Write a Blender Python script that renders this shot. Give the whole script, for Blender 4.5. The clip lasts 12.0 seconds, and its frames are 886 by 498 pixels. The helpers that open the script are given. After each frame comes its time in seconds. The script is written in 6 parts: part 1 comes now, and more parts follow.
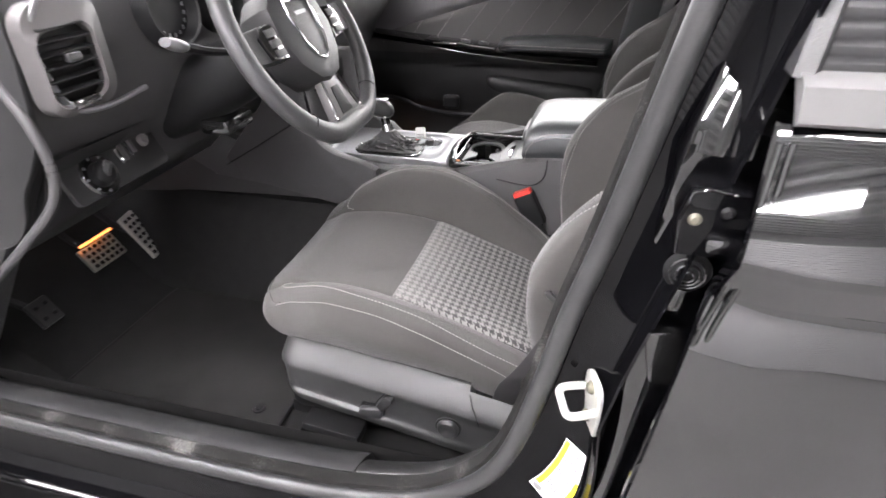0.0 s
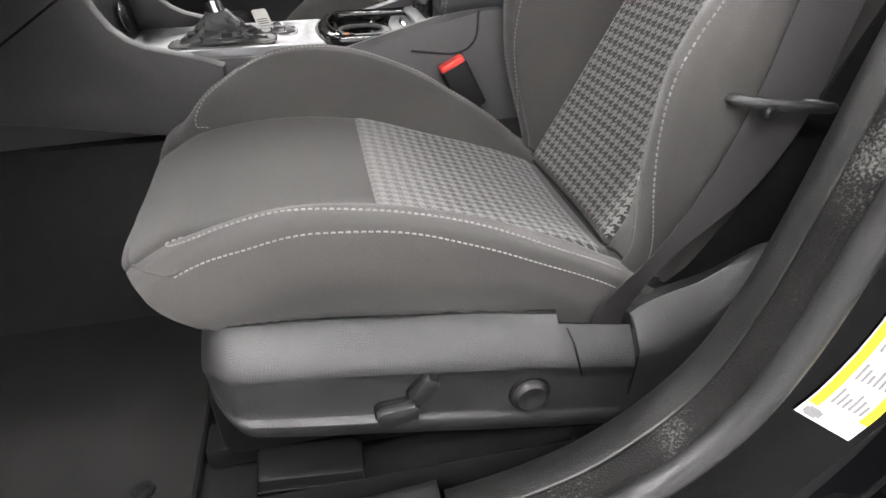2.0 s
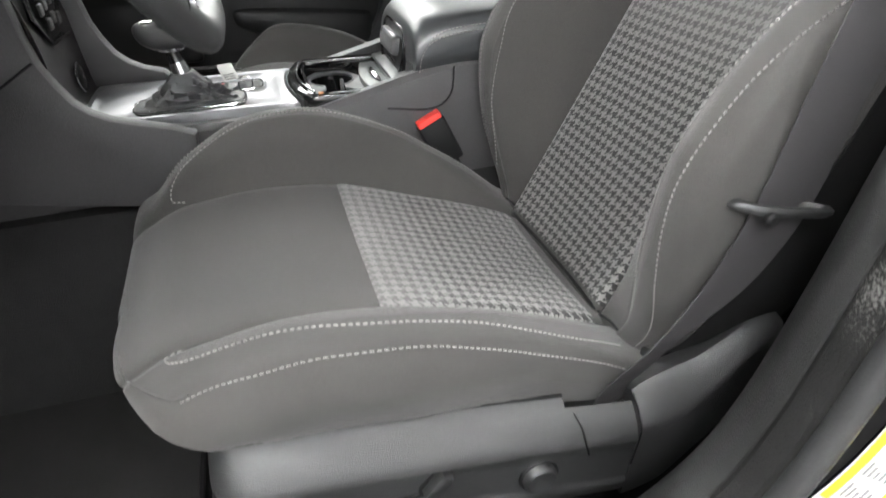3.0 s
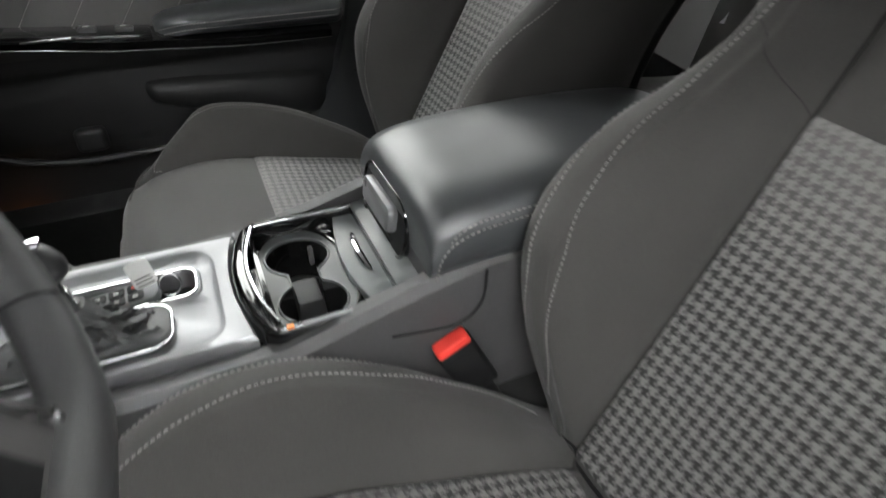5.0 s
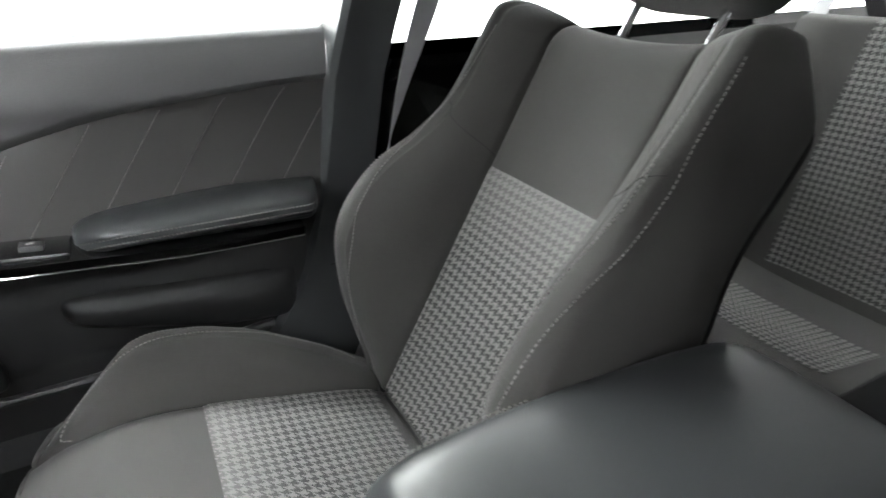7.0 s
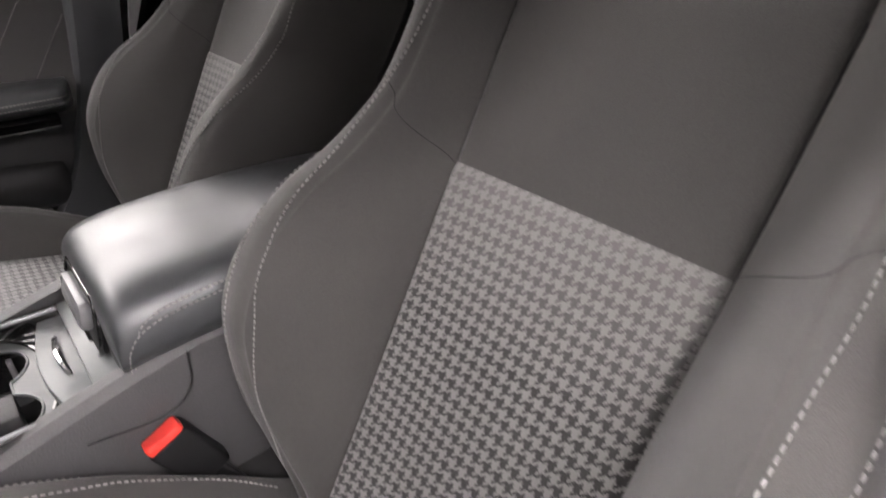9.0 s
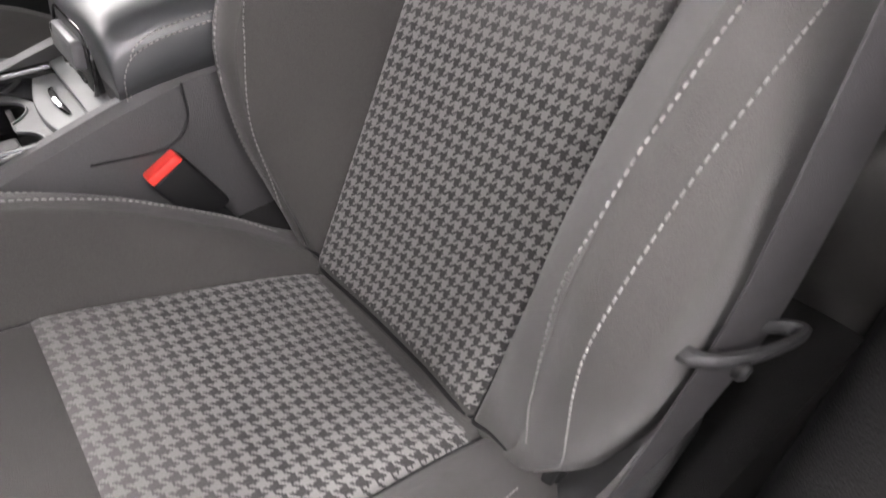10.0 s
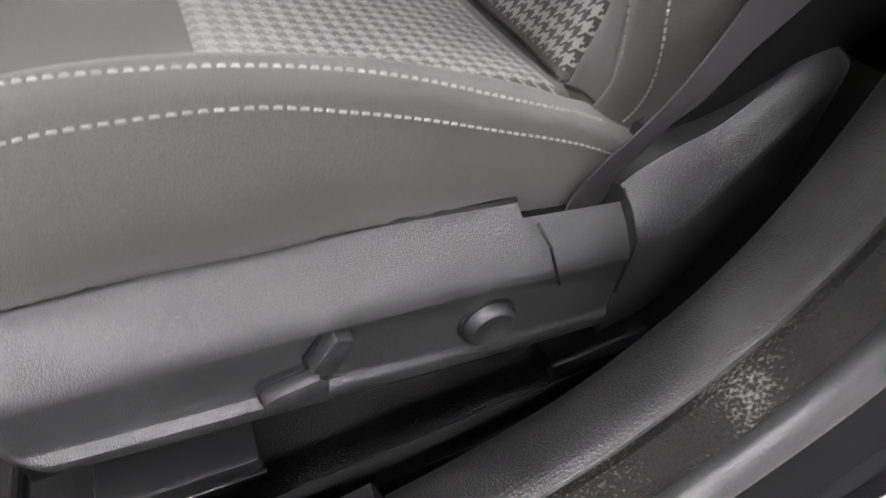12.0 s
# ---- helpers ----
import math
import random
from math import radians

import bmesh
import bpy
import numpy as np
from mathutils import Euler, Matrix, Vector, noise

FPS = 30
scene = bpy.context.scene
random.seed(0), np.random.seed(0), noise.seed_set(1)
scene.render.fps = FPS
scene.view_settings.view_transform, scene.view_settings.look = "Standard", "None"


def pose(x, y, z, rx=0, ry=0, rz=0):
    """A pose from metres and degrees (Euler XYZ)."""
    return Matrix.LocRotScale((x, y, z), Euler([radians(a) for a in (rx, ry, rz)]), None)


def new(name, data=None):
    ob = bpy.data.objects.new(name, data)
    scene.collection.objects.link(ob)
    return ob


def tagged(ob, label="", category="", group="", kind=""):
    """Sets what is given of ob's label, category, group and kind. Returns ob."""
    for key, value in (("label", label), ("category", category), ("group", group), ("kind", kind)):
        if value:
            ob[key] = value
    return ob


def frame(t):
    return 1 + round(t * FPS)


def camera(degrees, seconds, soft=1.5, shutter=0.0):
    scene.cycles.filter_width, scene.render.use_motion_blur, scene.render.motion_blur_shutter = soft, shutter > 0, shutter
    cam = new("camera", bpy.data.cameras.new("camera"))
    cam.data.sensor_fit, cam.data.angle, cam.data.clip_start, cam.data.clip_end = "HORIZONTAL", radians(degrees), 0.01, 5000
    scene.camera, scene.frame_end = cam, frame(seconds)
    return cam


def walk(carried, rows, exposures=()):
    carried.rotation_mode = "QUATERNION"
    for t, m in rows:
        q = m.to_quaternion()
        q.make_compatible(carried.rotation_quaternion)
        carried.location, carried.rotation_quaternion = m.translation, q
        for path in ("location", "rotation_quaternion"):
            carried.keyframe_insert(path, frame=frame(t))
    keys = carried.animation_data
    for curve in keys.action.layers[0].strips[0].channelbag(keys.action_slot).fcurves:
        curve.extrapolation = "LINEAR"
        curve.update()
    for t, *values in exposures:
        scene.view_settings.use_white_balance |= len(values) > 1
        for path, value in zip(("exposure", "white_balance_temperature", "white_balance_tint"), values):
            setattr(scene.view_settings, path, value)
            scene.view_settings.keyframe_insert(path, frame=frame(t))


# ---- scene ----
cam = camera(71.7, 12.0, shutter=0.4)
METRES, EYE, TILT, LEAN, TURN = 2.5, 1.18, -29.5, 1.0, 15.5
ROWS = [
    (0.0, 0.0, 0.0, 0.0, 0.0, 0.0, 0.0),
    (0.5, -0.0329, 0.0567, 0.0002, -6.27, -0.25, 3.56),
    (1.0, -0.0583, 0.1223, -0.0055, -11.93, -0.63, 6.59),
    (1.5, -0.0915, 0.1596, -0.0272, -18.08, -2.06, 10.03),
    (2.0, -0.1097, 0.1849, -0.035, -23.95, -4.04, 13.34),
    (2.5, -0.1188, 0.1954, -0.0243, -27.2, -5.13, 14.81),
    (3.0, -0.1167, 0.1932, 0.0075, -28.89, -5.97, 15.61),
    (5.0, -0.0515, 0.3112, 0.1312, -34.81, -10.85, 17.68),
    (5.5, -0.0266, 0.3802, 0.1632, -34.73, -10.92, 17.79),
    (6.0, -0.0136, 0.425, 0.1893, -34.78, -10.06, 17.8),
    (6.5, 0.0053, 0.4312, 0.2029, -35.22, -6.7, 17.88),
    (7.0, 0.0115, 0.4072, 0.2085, -38.76, -2.49, 19.53),
    (9.0, -0.0091, 0.2678, 0.1119, -50.92, -11.52, 24.37),
    (9.5, -0.0286, 0.2735, 0.0785, -51.22, -17.48, 24.42),
    (10.0, -0.0386, 0.2682, 0.0559, -50.44, -21.38, 24.21),
    (10.5, -0.0492, 0.2666, 0.0376, -48.5, -23.11, 23.42),
    (11.0, -0.0596, 0.2656, 0.0158, -44.61, -24.25, 22.23),
    (11.5, -0.0688, 0.2621, -0.0166, -39.89, -23.21, 20.68),
    (12.0, -0.0711, 0.27, -0.0357, -35.46, -21.9, 18.34),
]
EXPOSURES = [(0.0, 0.5, 6650, 17), (1.0, 0.22, 6750, 16), (1.5, 0.08, 6800, 15), (2.0, 0.1, 6750, 13), (3.2, 0.17, 6600, 9), (5.0, -0.18, 6600, 8), (5.5, 0.0, 6600, 7), (6.0, 0.28, 6600, 6), (6.5, 0.5, 6550, 6), (7.2, 0.52, 6450, 8), (9.0, 0.28, 6900, 20), (10.5, 0.06, 6750, 18), (11.5, 0.16, 6700, 16), (12.0, 0.08, 6650, 15)]
walk(cam, [(t, pose(0.325, -1.345, EYE, TILT, LEAN, TURN) @ pose(METRES * x, METRES * y, METRES * z, 90 + pitch, roll, yaw)) for t, x, y, z, yaw, pitch, roll in ROWS], EXPOSURES)


# ---- light ----
world = bpy.data.worlds.new("showroom_world")
scene.world = world
world.use_nodes = True
wbg = world.node_tree.nodes["Background"]
wbg.inputs[0].default_value = (0.9, 0.95, 1.0, 1)
wbg.inputs[1].default_value = 0.12


# ---- materials ----
def material(name, color, rough=0.5, metal=0.0, var=0.15, scale=40.0, bump=0.0, bscale=900.0, coat=0.0, sheen=0.0, fine=1.0, spec=0.5):
    """A surface with a large and a small variation of its colour and a fine relief; sizes in metres."""
    m = bpy.data.materials.new(name)
    m.use_nodes = True
    nt = m.node_tree
    n, l = nt.nodes, nt.links
    b = n["Principled BSDF"]
    tc = n.new("ShaderNodeTexCoord")
    n1 = n.new("ShaderNodeTexNoise")
    n1.inputs["Scale"].default_value = scale
    n1.inputs["Detail"].default_value = 3
    n2 = n.new("ShaderNodeTexNoise")
    n2.inputs["Scale"].default_value = bscale
    n2.inputs["Detail"].default_value = 2
    l.new(tc.outputs["Object"], n1.inputs["Vector"])
    l.new(tc.outputs["Object"], n2.inputs["Vector"])
    ad = n.new("ShaderNodeMath")
    ad.operation = "ADD"
    l.new(n1.outputs[0], ad.inputs[0])
    fn = n.new("ShaderNodeMath")
    fn.operation = "MULTIPLY_ADD"
    fn.inputs[1].default_value, fn.inputs[2].default_value = fine, 0.5 - 0.5 * fine
    l.new(n2.outputs[0], fn.inputs[0])
    l.new(fn.outputs[0], ad.inputs[1])
    mr = n.new("ShaderNodeMapRange")
    mr.inputs[1].default_value, mr.inputs[2].default_value = 0.6, 1.4
    mr.inputs[3].default_value, mr.inputs[4].default_value = 1 - var, 1 + var
    l.new(ad.outputs[0], mr.inputs[0])
    vm = n.new("ShaderNodeVectorMath")
    vm.operation = "SCALE"
    vm.inputs[0].default_value = color
    l.new(mr.outputs[0], vm.inputs["Scale"])
    l.new(vm.outputs[0], b.inputs["Base Color"])
    rr = n.new("ShaderNodeMapRange")
    rr.inputs[1].default_value, rr.inputs[2].default_value = 0.3, 0.7
    rr.inputs[3].default_value, rr.inputs[4].default_value = max(rough - 0.06, 0.01), min(rough + 0.06, 1)
    l.new(n1.outputs[0], rr.inputs[0])
    if metal < 0.9 and rough > 0.15:
        l.new(rr.outputs[0], b.inputs["Roughness"])
    else:
        b.inputs["Roughness"].default_value = rough
    b.inputs["Metallic"].default_value = metal
    b.inputs["Coat Weight"].default_value = coat
    b.inputs["Coat Roughness"].default_value = 0.03
    b.inputs["Sheen Weight"].default_value = sheen
    b.inputs["Sheen Roughness"].default_value = 0.5
    b.inputs["Specular IOR Level"].default_value = spec
    if bump:
        bp = n.new("ShaderNodeBump")
        bp.inputs["Strength"].default_value = bump
        bp.inputs["Distance"].default_value = 0.0012
        l.new(n2.outputs[0], bp.inputs["Height"])
        l.new(bp.outputs[0], b.inputs["Normal"])
    return m


def chain(nt, op, a, b=None):
    q = nt.nodes.new("ShaderNodeMath")
    q.operation = op
    for i, v in enumerate((a, b)):
        if v is None:
            continue
        if isinstance(v, (int, float)):
            q.inputs[i].default_value = v
        else:
            nt.links.new(v, q.inputs[i])
    return q.outputs[0]


def houndstooth(name, light, dark, period, fade):
    """Woven houndstooth in UV metres; the contrast fades along v over the given stretch."""
    m = material(name, light, 0.85, var=0.1, scale=60, sheen=0.15)
    nt = m.node_tree
    b = nt.nodes["Principled BSDF"]
    uv = nt.nodes.new("ShaderNodeUVMap")
    sep = nt.nodes.new("ShaderNodeSeparateXYZ")
    nt.links.new(uv.outputs[0], sep.inputs[0])
    u = chain(nt, "MULTIPLY", sep.outputs[0], 8.0 / period)
    v = chain(nt, "MULTIPLY", sep.outputs[1], 8.0 / period)
    u, v = chain(nt, "ADD", u, 8000.0), chain(nt, "ADD", v, 8000.0)
    warp = chain(nt, "LESS_THAN", chain(nt, "MODULO", u, 8.0), 4.0)
    weft = chain(nt, "LESS_THAN", chain(nt, "MODULO", v, 8.0), 4.0)
    tw = chain(nt, "LESS_THAN", chain(nt, "MODULO", chain(nt, "ADD", chain(nt, "FLOOR", u), chain(nt, "FLOOR", v)), 4.0), 2.0)
    mix = chain(nt, "ADD", chain(nt, "MULTIPLY", tw, warp), chain(nt, "MULTIPLY", chain(nt, "SUBTRACT", 1.0, tw), weft))
    fd = nt.nodes.new("ShaderNodeMapRange")
    fd.inputs[1].default_value, fd.inputs[2].default_value = fade
    fd.inputs[3].default_value, fd.inputs[4].default_value = 0.3, 1.0
    nt.links.new(sep.outputs[1], fd.inputs[0])
    fac = chain(nt, "MULTIPLY", mix, fd.outputs[0])
    mc = nt.nodes.new("ShaderNodeMix")
    mc.data_type = "RGBA"
    nt.links.new(fac, mc.inputs["Factor"])
    mc.inputs["A"].default_value = (*light, 1)
    mc.inputs["B"].default_value = (*dark, 1)
    nz = nt.nodes.new("ShaderNodeTexNoise")
    nz.inputs["Scale"].default_value = 1500
    nt.links.new(uv.outputs[0], nz.inputs["Vector"])
    sc = nt.nodes.new("ShaderNodeVectorMath")
    sc.operation = "SCALE"
    nt.links.new(mc.outputs["Result"], sc.inputs[0])
    nt.links.new(chain(nt, "ADD", chain(nt, "MULTIPLY", nz.outputs[0], 0.5), 0.75), sc.inputs["Scale"])
    nt.links.new(sc.outputs[0], b.inputs["Base Color"])
    bp = nt.nodes.new("ShaderNodeBump")
    bp.inputs["Strength"].default_value, bp.inputs["Distance"].default_value = 0.5, 0.0008
    nt.links.new(chain(nt, "ADD", chain(nt, "MULTIPLY", mix, -0.6), nz.outputs[0]), bp.inputs["Height"])
    nt.links.new(bp.outputs[0], b.inputs["Normal"])
    return m


FABRIC = material("seat_fabric", (0.036, 0.0341, 0.0319), 0.9, var=0.4, scale=7, bump=0.5, bscale=1300, sheen=0.12, fine=1.3)
CHECK = houndstooth("houndstooth_fabric", (0.162, 0.157, 0.152), (0.018, 0.0174, 0.0169), 0.0135, (-0.04, 0.1))
CHECK_UP = houndstooth("houndstooth_fabric_back", (0.162, 0.157, 0.152), (0.018, 0.0174, 0.0169), 0.0135, (0.42, 0.25))
THREAD_DIM = material("grey_thread", (0.17, 0.165, 0.16), 0.8)
THREAD = material("light_thread", (0.21, 0.204, 0.195), 0.8)
PLASTIC = material("grained_plastic", (0.027, 0.027, 0.0275), 0.4, var=0.3, scale=22, bump=0.75, bscale=1050, fine=2.0, spec=0.85)
PLASTIC_SOFT = material("soft_plastic", (0.092, 0.09, 0.092), 0.5, var=0.12, scale=12, bump=0.45, bscale=700)
DASH = material("dashboard_skin", (0.05, 0.049, 0.05), 0.5, var=0.15, scale=12, bump=0.45, bscale=700)
PLASTIC_DEEP = material("deep_black_plastic", (0.018, 0.018, 0.0185), 0.45, var=0.15, scale=15, bump=0.4, bscale=800)
HOLDER = material("dark_satin_plastic", (0.045, 0.048, 0.049), 0.34, var=0.08, scale=20, bump=0.1, bscale=900)
INSERT = material("satin_grey_plastic", (0.095, 0.101, 0.101), 0.36, var=0.08, scale=20, bump=0.1, bscale=900)
LATCH = material("latch_grey_plastic", (0.13, 0.13, 0.133), 0.3, var=0.06, scale=20, bump=0.1)
VINYL = material("stitched_vinyl", (0.033, 0.035, 0.037), 0.36, var=0.08, scale=14, bump=0.12, bscale=1400, spec=0.65)
TRIM = material("leathergrain_trim", (0.0105, 0.0103, 0.0105), 0.36, var=0.3, scale=16, bump=0.6, bscale=700, fine=1.5, spec=0.65)
CONSOLE = material("console_grain", (0.042, 0.041, 0.042), 0.45, var=0.2, scale=14, bump=0.5, bscale=650, fine=1.2)
SILLP = material("worn_sill_plastic", (0.015, 0.015, 0.0155), 0.56, var=0.3, scale=9, bump=0.5, bscale=800, fine=1.4, spec=0.3)
DARK = material("matt_black_plastic", (0.007, 0.007, 0.0075), 0.55, var=0.1, bump=0.2, spec=0.25)
CARPET = material("black_carpet", (0.013, 0.0128, 0.013), 0.97, var=0.4, scale=30, bump=1.0, bscale=700, spec=0.2)
BACKING = material("seat_back_cloth", (0.01, 0.01, 0.0105), 0.9, var=0.3, scale=14, bump=0.5, bscale=900, spec=0.3)
MAT = material("floor_mat_pile", (0.017, 0.0167, 0.0163), 0.97, var=0.5, scale=12, bump=1.0, bscale=900, spec=0.2)
RUBBER = material("rubber_seal", (0.024, 0.024, 0.0245), 0.37, var=0.2, scale=30, bump=0.25, bscale=500, spec=0.4)
MOULD = material("satin_moulding", (0.1, 0.099, 0.099), 0.48, var=0.05, scale=20, spec=0.3)
FLOCK = material("dusty_flocked_seal", (0.01, 0.0098, 0.0096), 0.95, var=0.4, scale=45, bump=1.0, bscale=700, spec=0.1, fine=1.5)
PAINT = material("black_car_paint", (0.002, 0.002, 0.0024), 0.3, var=0.05, coat=1.0, spec=0.0)
PAINT.node_tree.nodes["Principled BSDF"].inputs["Coat IOR"].default_value = 1.75
# darkened copy of the car paint: weak coat shades jamb and hinge reflections
PAINT_DIM = material("dimmed_black_jamb_paint", (0.002, 0.002, 0.0024), 0.3, var=0.05, coat=0.32, spec=0.0)


def dust(m, color, scale, lo, hi):
    """Pale dust lying in irregular patches over a surface."""
    nt = m.node_tree
    b = nt.nodes["Principled BSDF"]
    old = b.inputs["Base Color"].links[0].from_socket
    tc = nt.nodes.new("ShaderNodeTexCoord")
    big, small = nt.nodes.new("ShaderNodeTexNoise"), nt.nodes.new("ShaderNodeTexNoise")
    big.inputs["Scale"].default_value, small.inputs["Scale"].default_value = scale, scale * 60
    big.inputs["Detail"].default_value = 4
    for q in (big, small):
        nt.links.new(tc.outputs["Object"], q.inputs["Vector"])
    mr = nt.nodes.new("ShaderNodeMapRange")
    mr.inputs[1].default_value, mr.inputs[2].default_value = lo, hi
    nt.links.new(chain(nt, "ADD", chain(nt, "MULTIPLY", big.outputs[0], 0.9), chain(nt, "MULTIPLY", small.outputs[0], 0.45)), mr.inputs[0])
    mx = nt.nodes.new("ShaderNodeMix")
    mx.data_type = "RGBA"
    nt.links.new(mr.outputs[0], mx.inputs["Factor"])
    nt.links.new(old, mx.inputs["A"])
    mx.inputs["B"].default_value = (*color, 1)
    nt.links.new(mx.outputs["Result"], b.inputs["Base Color"])


dust(FLOCK, (0.15, 0.146, 0.14), 9, 0.74, 0.94)
dust(SILLP, (0.04, 0.04, 0.04), 12, 0.76, 1.0)
PIANO = material("piano_black", (0.006, 0.006, 0.006), 0.08, var=0.05, coat=0.6)
SILVER = material("satin_silver", (0.27, 0.27, 0.28), 0.4, metal=0.7, var=0.05)
TAUPE = material("satin_taupe_trim", (0.105, 0.1, 0.1), 0.45, metal=0.35, var=0.06)
CHROME = material("chrome", (0.75, 0.75, 0.76), 0.12, metal=1.0, var=0.03)
OLIVE = material("yellowed_zinc", (0.1, 0.095, 0.07), 0.5, metal=0.3, var=0.2)
ZINC = material("zinc_plated_steel", (0.62, 0.62, 0.58), 0.4, metal=0.6, var=0.12)
RED = material("red_button", (0.62, 0.04, 0.03), 0.4, var=0.06)
ORANGE = material("orange_tape", (0.75, 0.25, 0.07), 0.5)
WHITE = material("white_paper", (0.62, 0.61, 0.59), 0.6, var=0.05)
YELLOW = material("yellow_print", (0.75, 0.62, 0.02), 0.5, var=0.05)
INK = material("dark_ink", (0.05, 0.05, 0.05), 0.6)
PRINT = material("grey_print", (0.17, 0.17, 0.175), 0.6)
WEB = material("belt_webbing", (0.03, 0.0285, 0.03), 0.6, var=0.2, scale=40, bump=0.35, bscale=1500)
WEB_LIGHT = material("belt_webbing_grey", (0.3, 0.3, 0.31), 0.55, var=0.1, scale=40, bump=0.8, bscale=600)
LEATHER = material("wheel_leather", (0.042, 0.042, 0.043), 0.4, var=0.1, scale=25, bump=0.3, bscale=900)
CONCRETE = material("showroom_floor", (0.27, 0.266, 0.263), 0.6, var=0.1, scale=3, spec=0.2)
CEIL = material("grey_ceiling", (0.48, 0.48, 0.48), 0.8, var=0.03, scale=3)
WALLW = material("grey_wall", (0.22, 0.22, 0.22), 0.7, var=0.03, scale=3)
SHUTTER = material("grey_shutter", (0.62, 0.62, 0.63), 0.45, var=0.06, scale=4)
PILLAR = material("pillar_plastic", (0.034, 0.036, 0.038), 0.4, var=0.1, scale=14, bump=0.4, bscale=700)
DOORPAD = material("door_insert_vinyl", (0.045, 0.0425, 0.041), 0.6, var=0.14, scale=9, bump=0.35, bscale=800)
HEAD = material("headliner", (0.24, 0.237, 0.23), 0.95, var=0.06, scale=20, bump=0.4)

glass = bpy.data.materials.new("window_glass")
glass.use_nodes = True
gb = glass.node_tree.nodes["Principled BSDF"]
gb.inputs["Transmission Weight"].default_value, gb.inputs["Roughness"].default_value, gb.inputs["IOR"].default_value = 1, 0.0, 1.01
gb.inputs["Base Color"].default_value = (0.9, 0.95, 0.92, 1)
smoke = bpy.data.materials.new("smoked_glass")
smoke.use_nodes = True
sb_ = smoke.node_tree.nodes["Principled BSDF"]
sb_.inputs["Transmission Weight"].default_value, sb_.inputs["Roughness"].default_value, sb_.inputs["IOR"].default_value = 1, 0.0, 1.02
sb_.inputs["Base Color"].default_value = (0.3, 0.31, 0.305, 1)
TINT = material("tinted_glass", (0.012, 0.012, 0.013), 0.03, coat=1.0, var=0.0)


def glow(name, color, strength):
    m = bpy.data.materials.new(name)
    m.use_nodes = True
    b = m.node_tree.nodes["Principled BSDF"]
    b.inputs["Base Color"].default_value = (*color, 1)
    b.inputs["Emission Color"].default_value = (*color, 1)
    b.inputs["Emission Strength"].default_value = strength
    return m


# ---- mesh helpers ----
BASE = {}


def root(name, at, label, category, group="", kind=""):
    ob = new(name)
    ob.location = at
    BASE[ob.name] = Vector(at)
    return tagged(ob, label, category, group, kind)


def link_mesh(name, verts, faces, mat, parent=None, label="", smooth=True, uvs=None, kind=""):
    """One mesh in world metres, hung under its parent."""
    off = BASE[parent.name] if parent else Vector((0, 0, 0))
    me = bpy.data.meshes.new(name)
    me.from_pydata([tuple(Vector(v) - off) for v in verts], [], faces)
    if uvs:
        lay = me.uv_layers.new(name="UVMap")
        for loop in me.loops:
            lay.data[loop.index].uv = uvs[loop.vertex_index]
    me.materials.append(mat)
    bm = bmesh.new()
    bm.from_mesh(me)
    bmesh.ops.recalc_face_normals(bm, faces=bm.faces)
    bm.to_mesh(me)
    bm.free()
    if smooth:
        me.shade_smooth()
        me.set_sharp_from_angle(angle=radians(38))
    ob = new(name, me)
    if parent:
        ob.parent = parent
    BASE[ob.name] = off
    return tagged(ob, label, kind=kind)


def spline(points, n):
    """n points on a smooth curve through the given ones."""
    p = [Vector(q) for q in points]
    p = [p[0] * 2 - p[1]] + p + [p[-1] * 2 - p[-2]]
    out = []
    segs = len(p) - 3
    for i in range(n):
        f = i / (n - 1) * segs
        k = min(int(f), segs - 1)
        t = f - k
        a, b, c, d = p[k:k + 4]
        out.append(0.5 * (2 * b + (c - a) * t + (2 * a - 5 * b + 4 * c - d) * t * t + (3 * b - a - 3 * c + d) * t ** 3))
    return out


def curve1(x, pts):
    """A smooth function through (x, value) pairs."""
    xs = [p[0] for p in pts]
    if x <= xs[0]:
        return pts[0][1]
    if x >= xs[-1]:
        return pts[-1][1]
    k = max(i for i in range(len(xs)) if xs[i] <= x)
    k = min(k, len(xs) - 2)
    t = (x - xs[k]) / (xs[k + 1] - xs[k])
    g = lambda i: pts[max(0, min(len(pts) - 1, i))]
    s = lambda i: (g(i + 1)[1] - g(i - 1)[1]) / max(g(i + 1)[0] - g(i - 1)[0], 1e-6)
    h = xs[k + 1] - xs[k]
    a, b = pts[k][1], pts[k + 1][1]
    return (2 * t ** 3 - 3 * t * t + 1) * a + (t ** 3 - 2 * t * t + t) * h * s(k) + (-2 * t ** 3 + 3 * t * t) * b + (t ** 3 - t * t) * h * s(k + 1)


def grid(rows, wrap=False, caps=False):
    """Verts and quads of a net of rows of points."""
    nr, nc = len(rows), len(rows[0])
    verts = [v for r in rows for v in r]
    faces = []
    for i in range(nr - 1):
        for j in range(nc if wrap else nc - 1):
            k = (j + 1) % nc
            faces.append((i * nc + j, i * nc + k, (i + 1) * nc + k, (i + 1) * nc + j))
    if caps:
        faces.append(tuple(range(nc)))
        faces.append(tuple((nr - 1) * nc + j for j in range(nc)))
    return verts, faces


def net(name, rows, mat, parent=None, wrap=False, caps=False, label="", uvs=None, smooth=True, kind=""):
    v, f = grid(rows, wrap, caps)
    return link_mesh(name, v, f, mat, parent, label, smooth, uvs, kind)


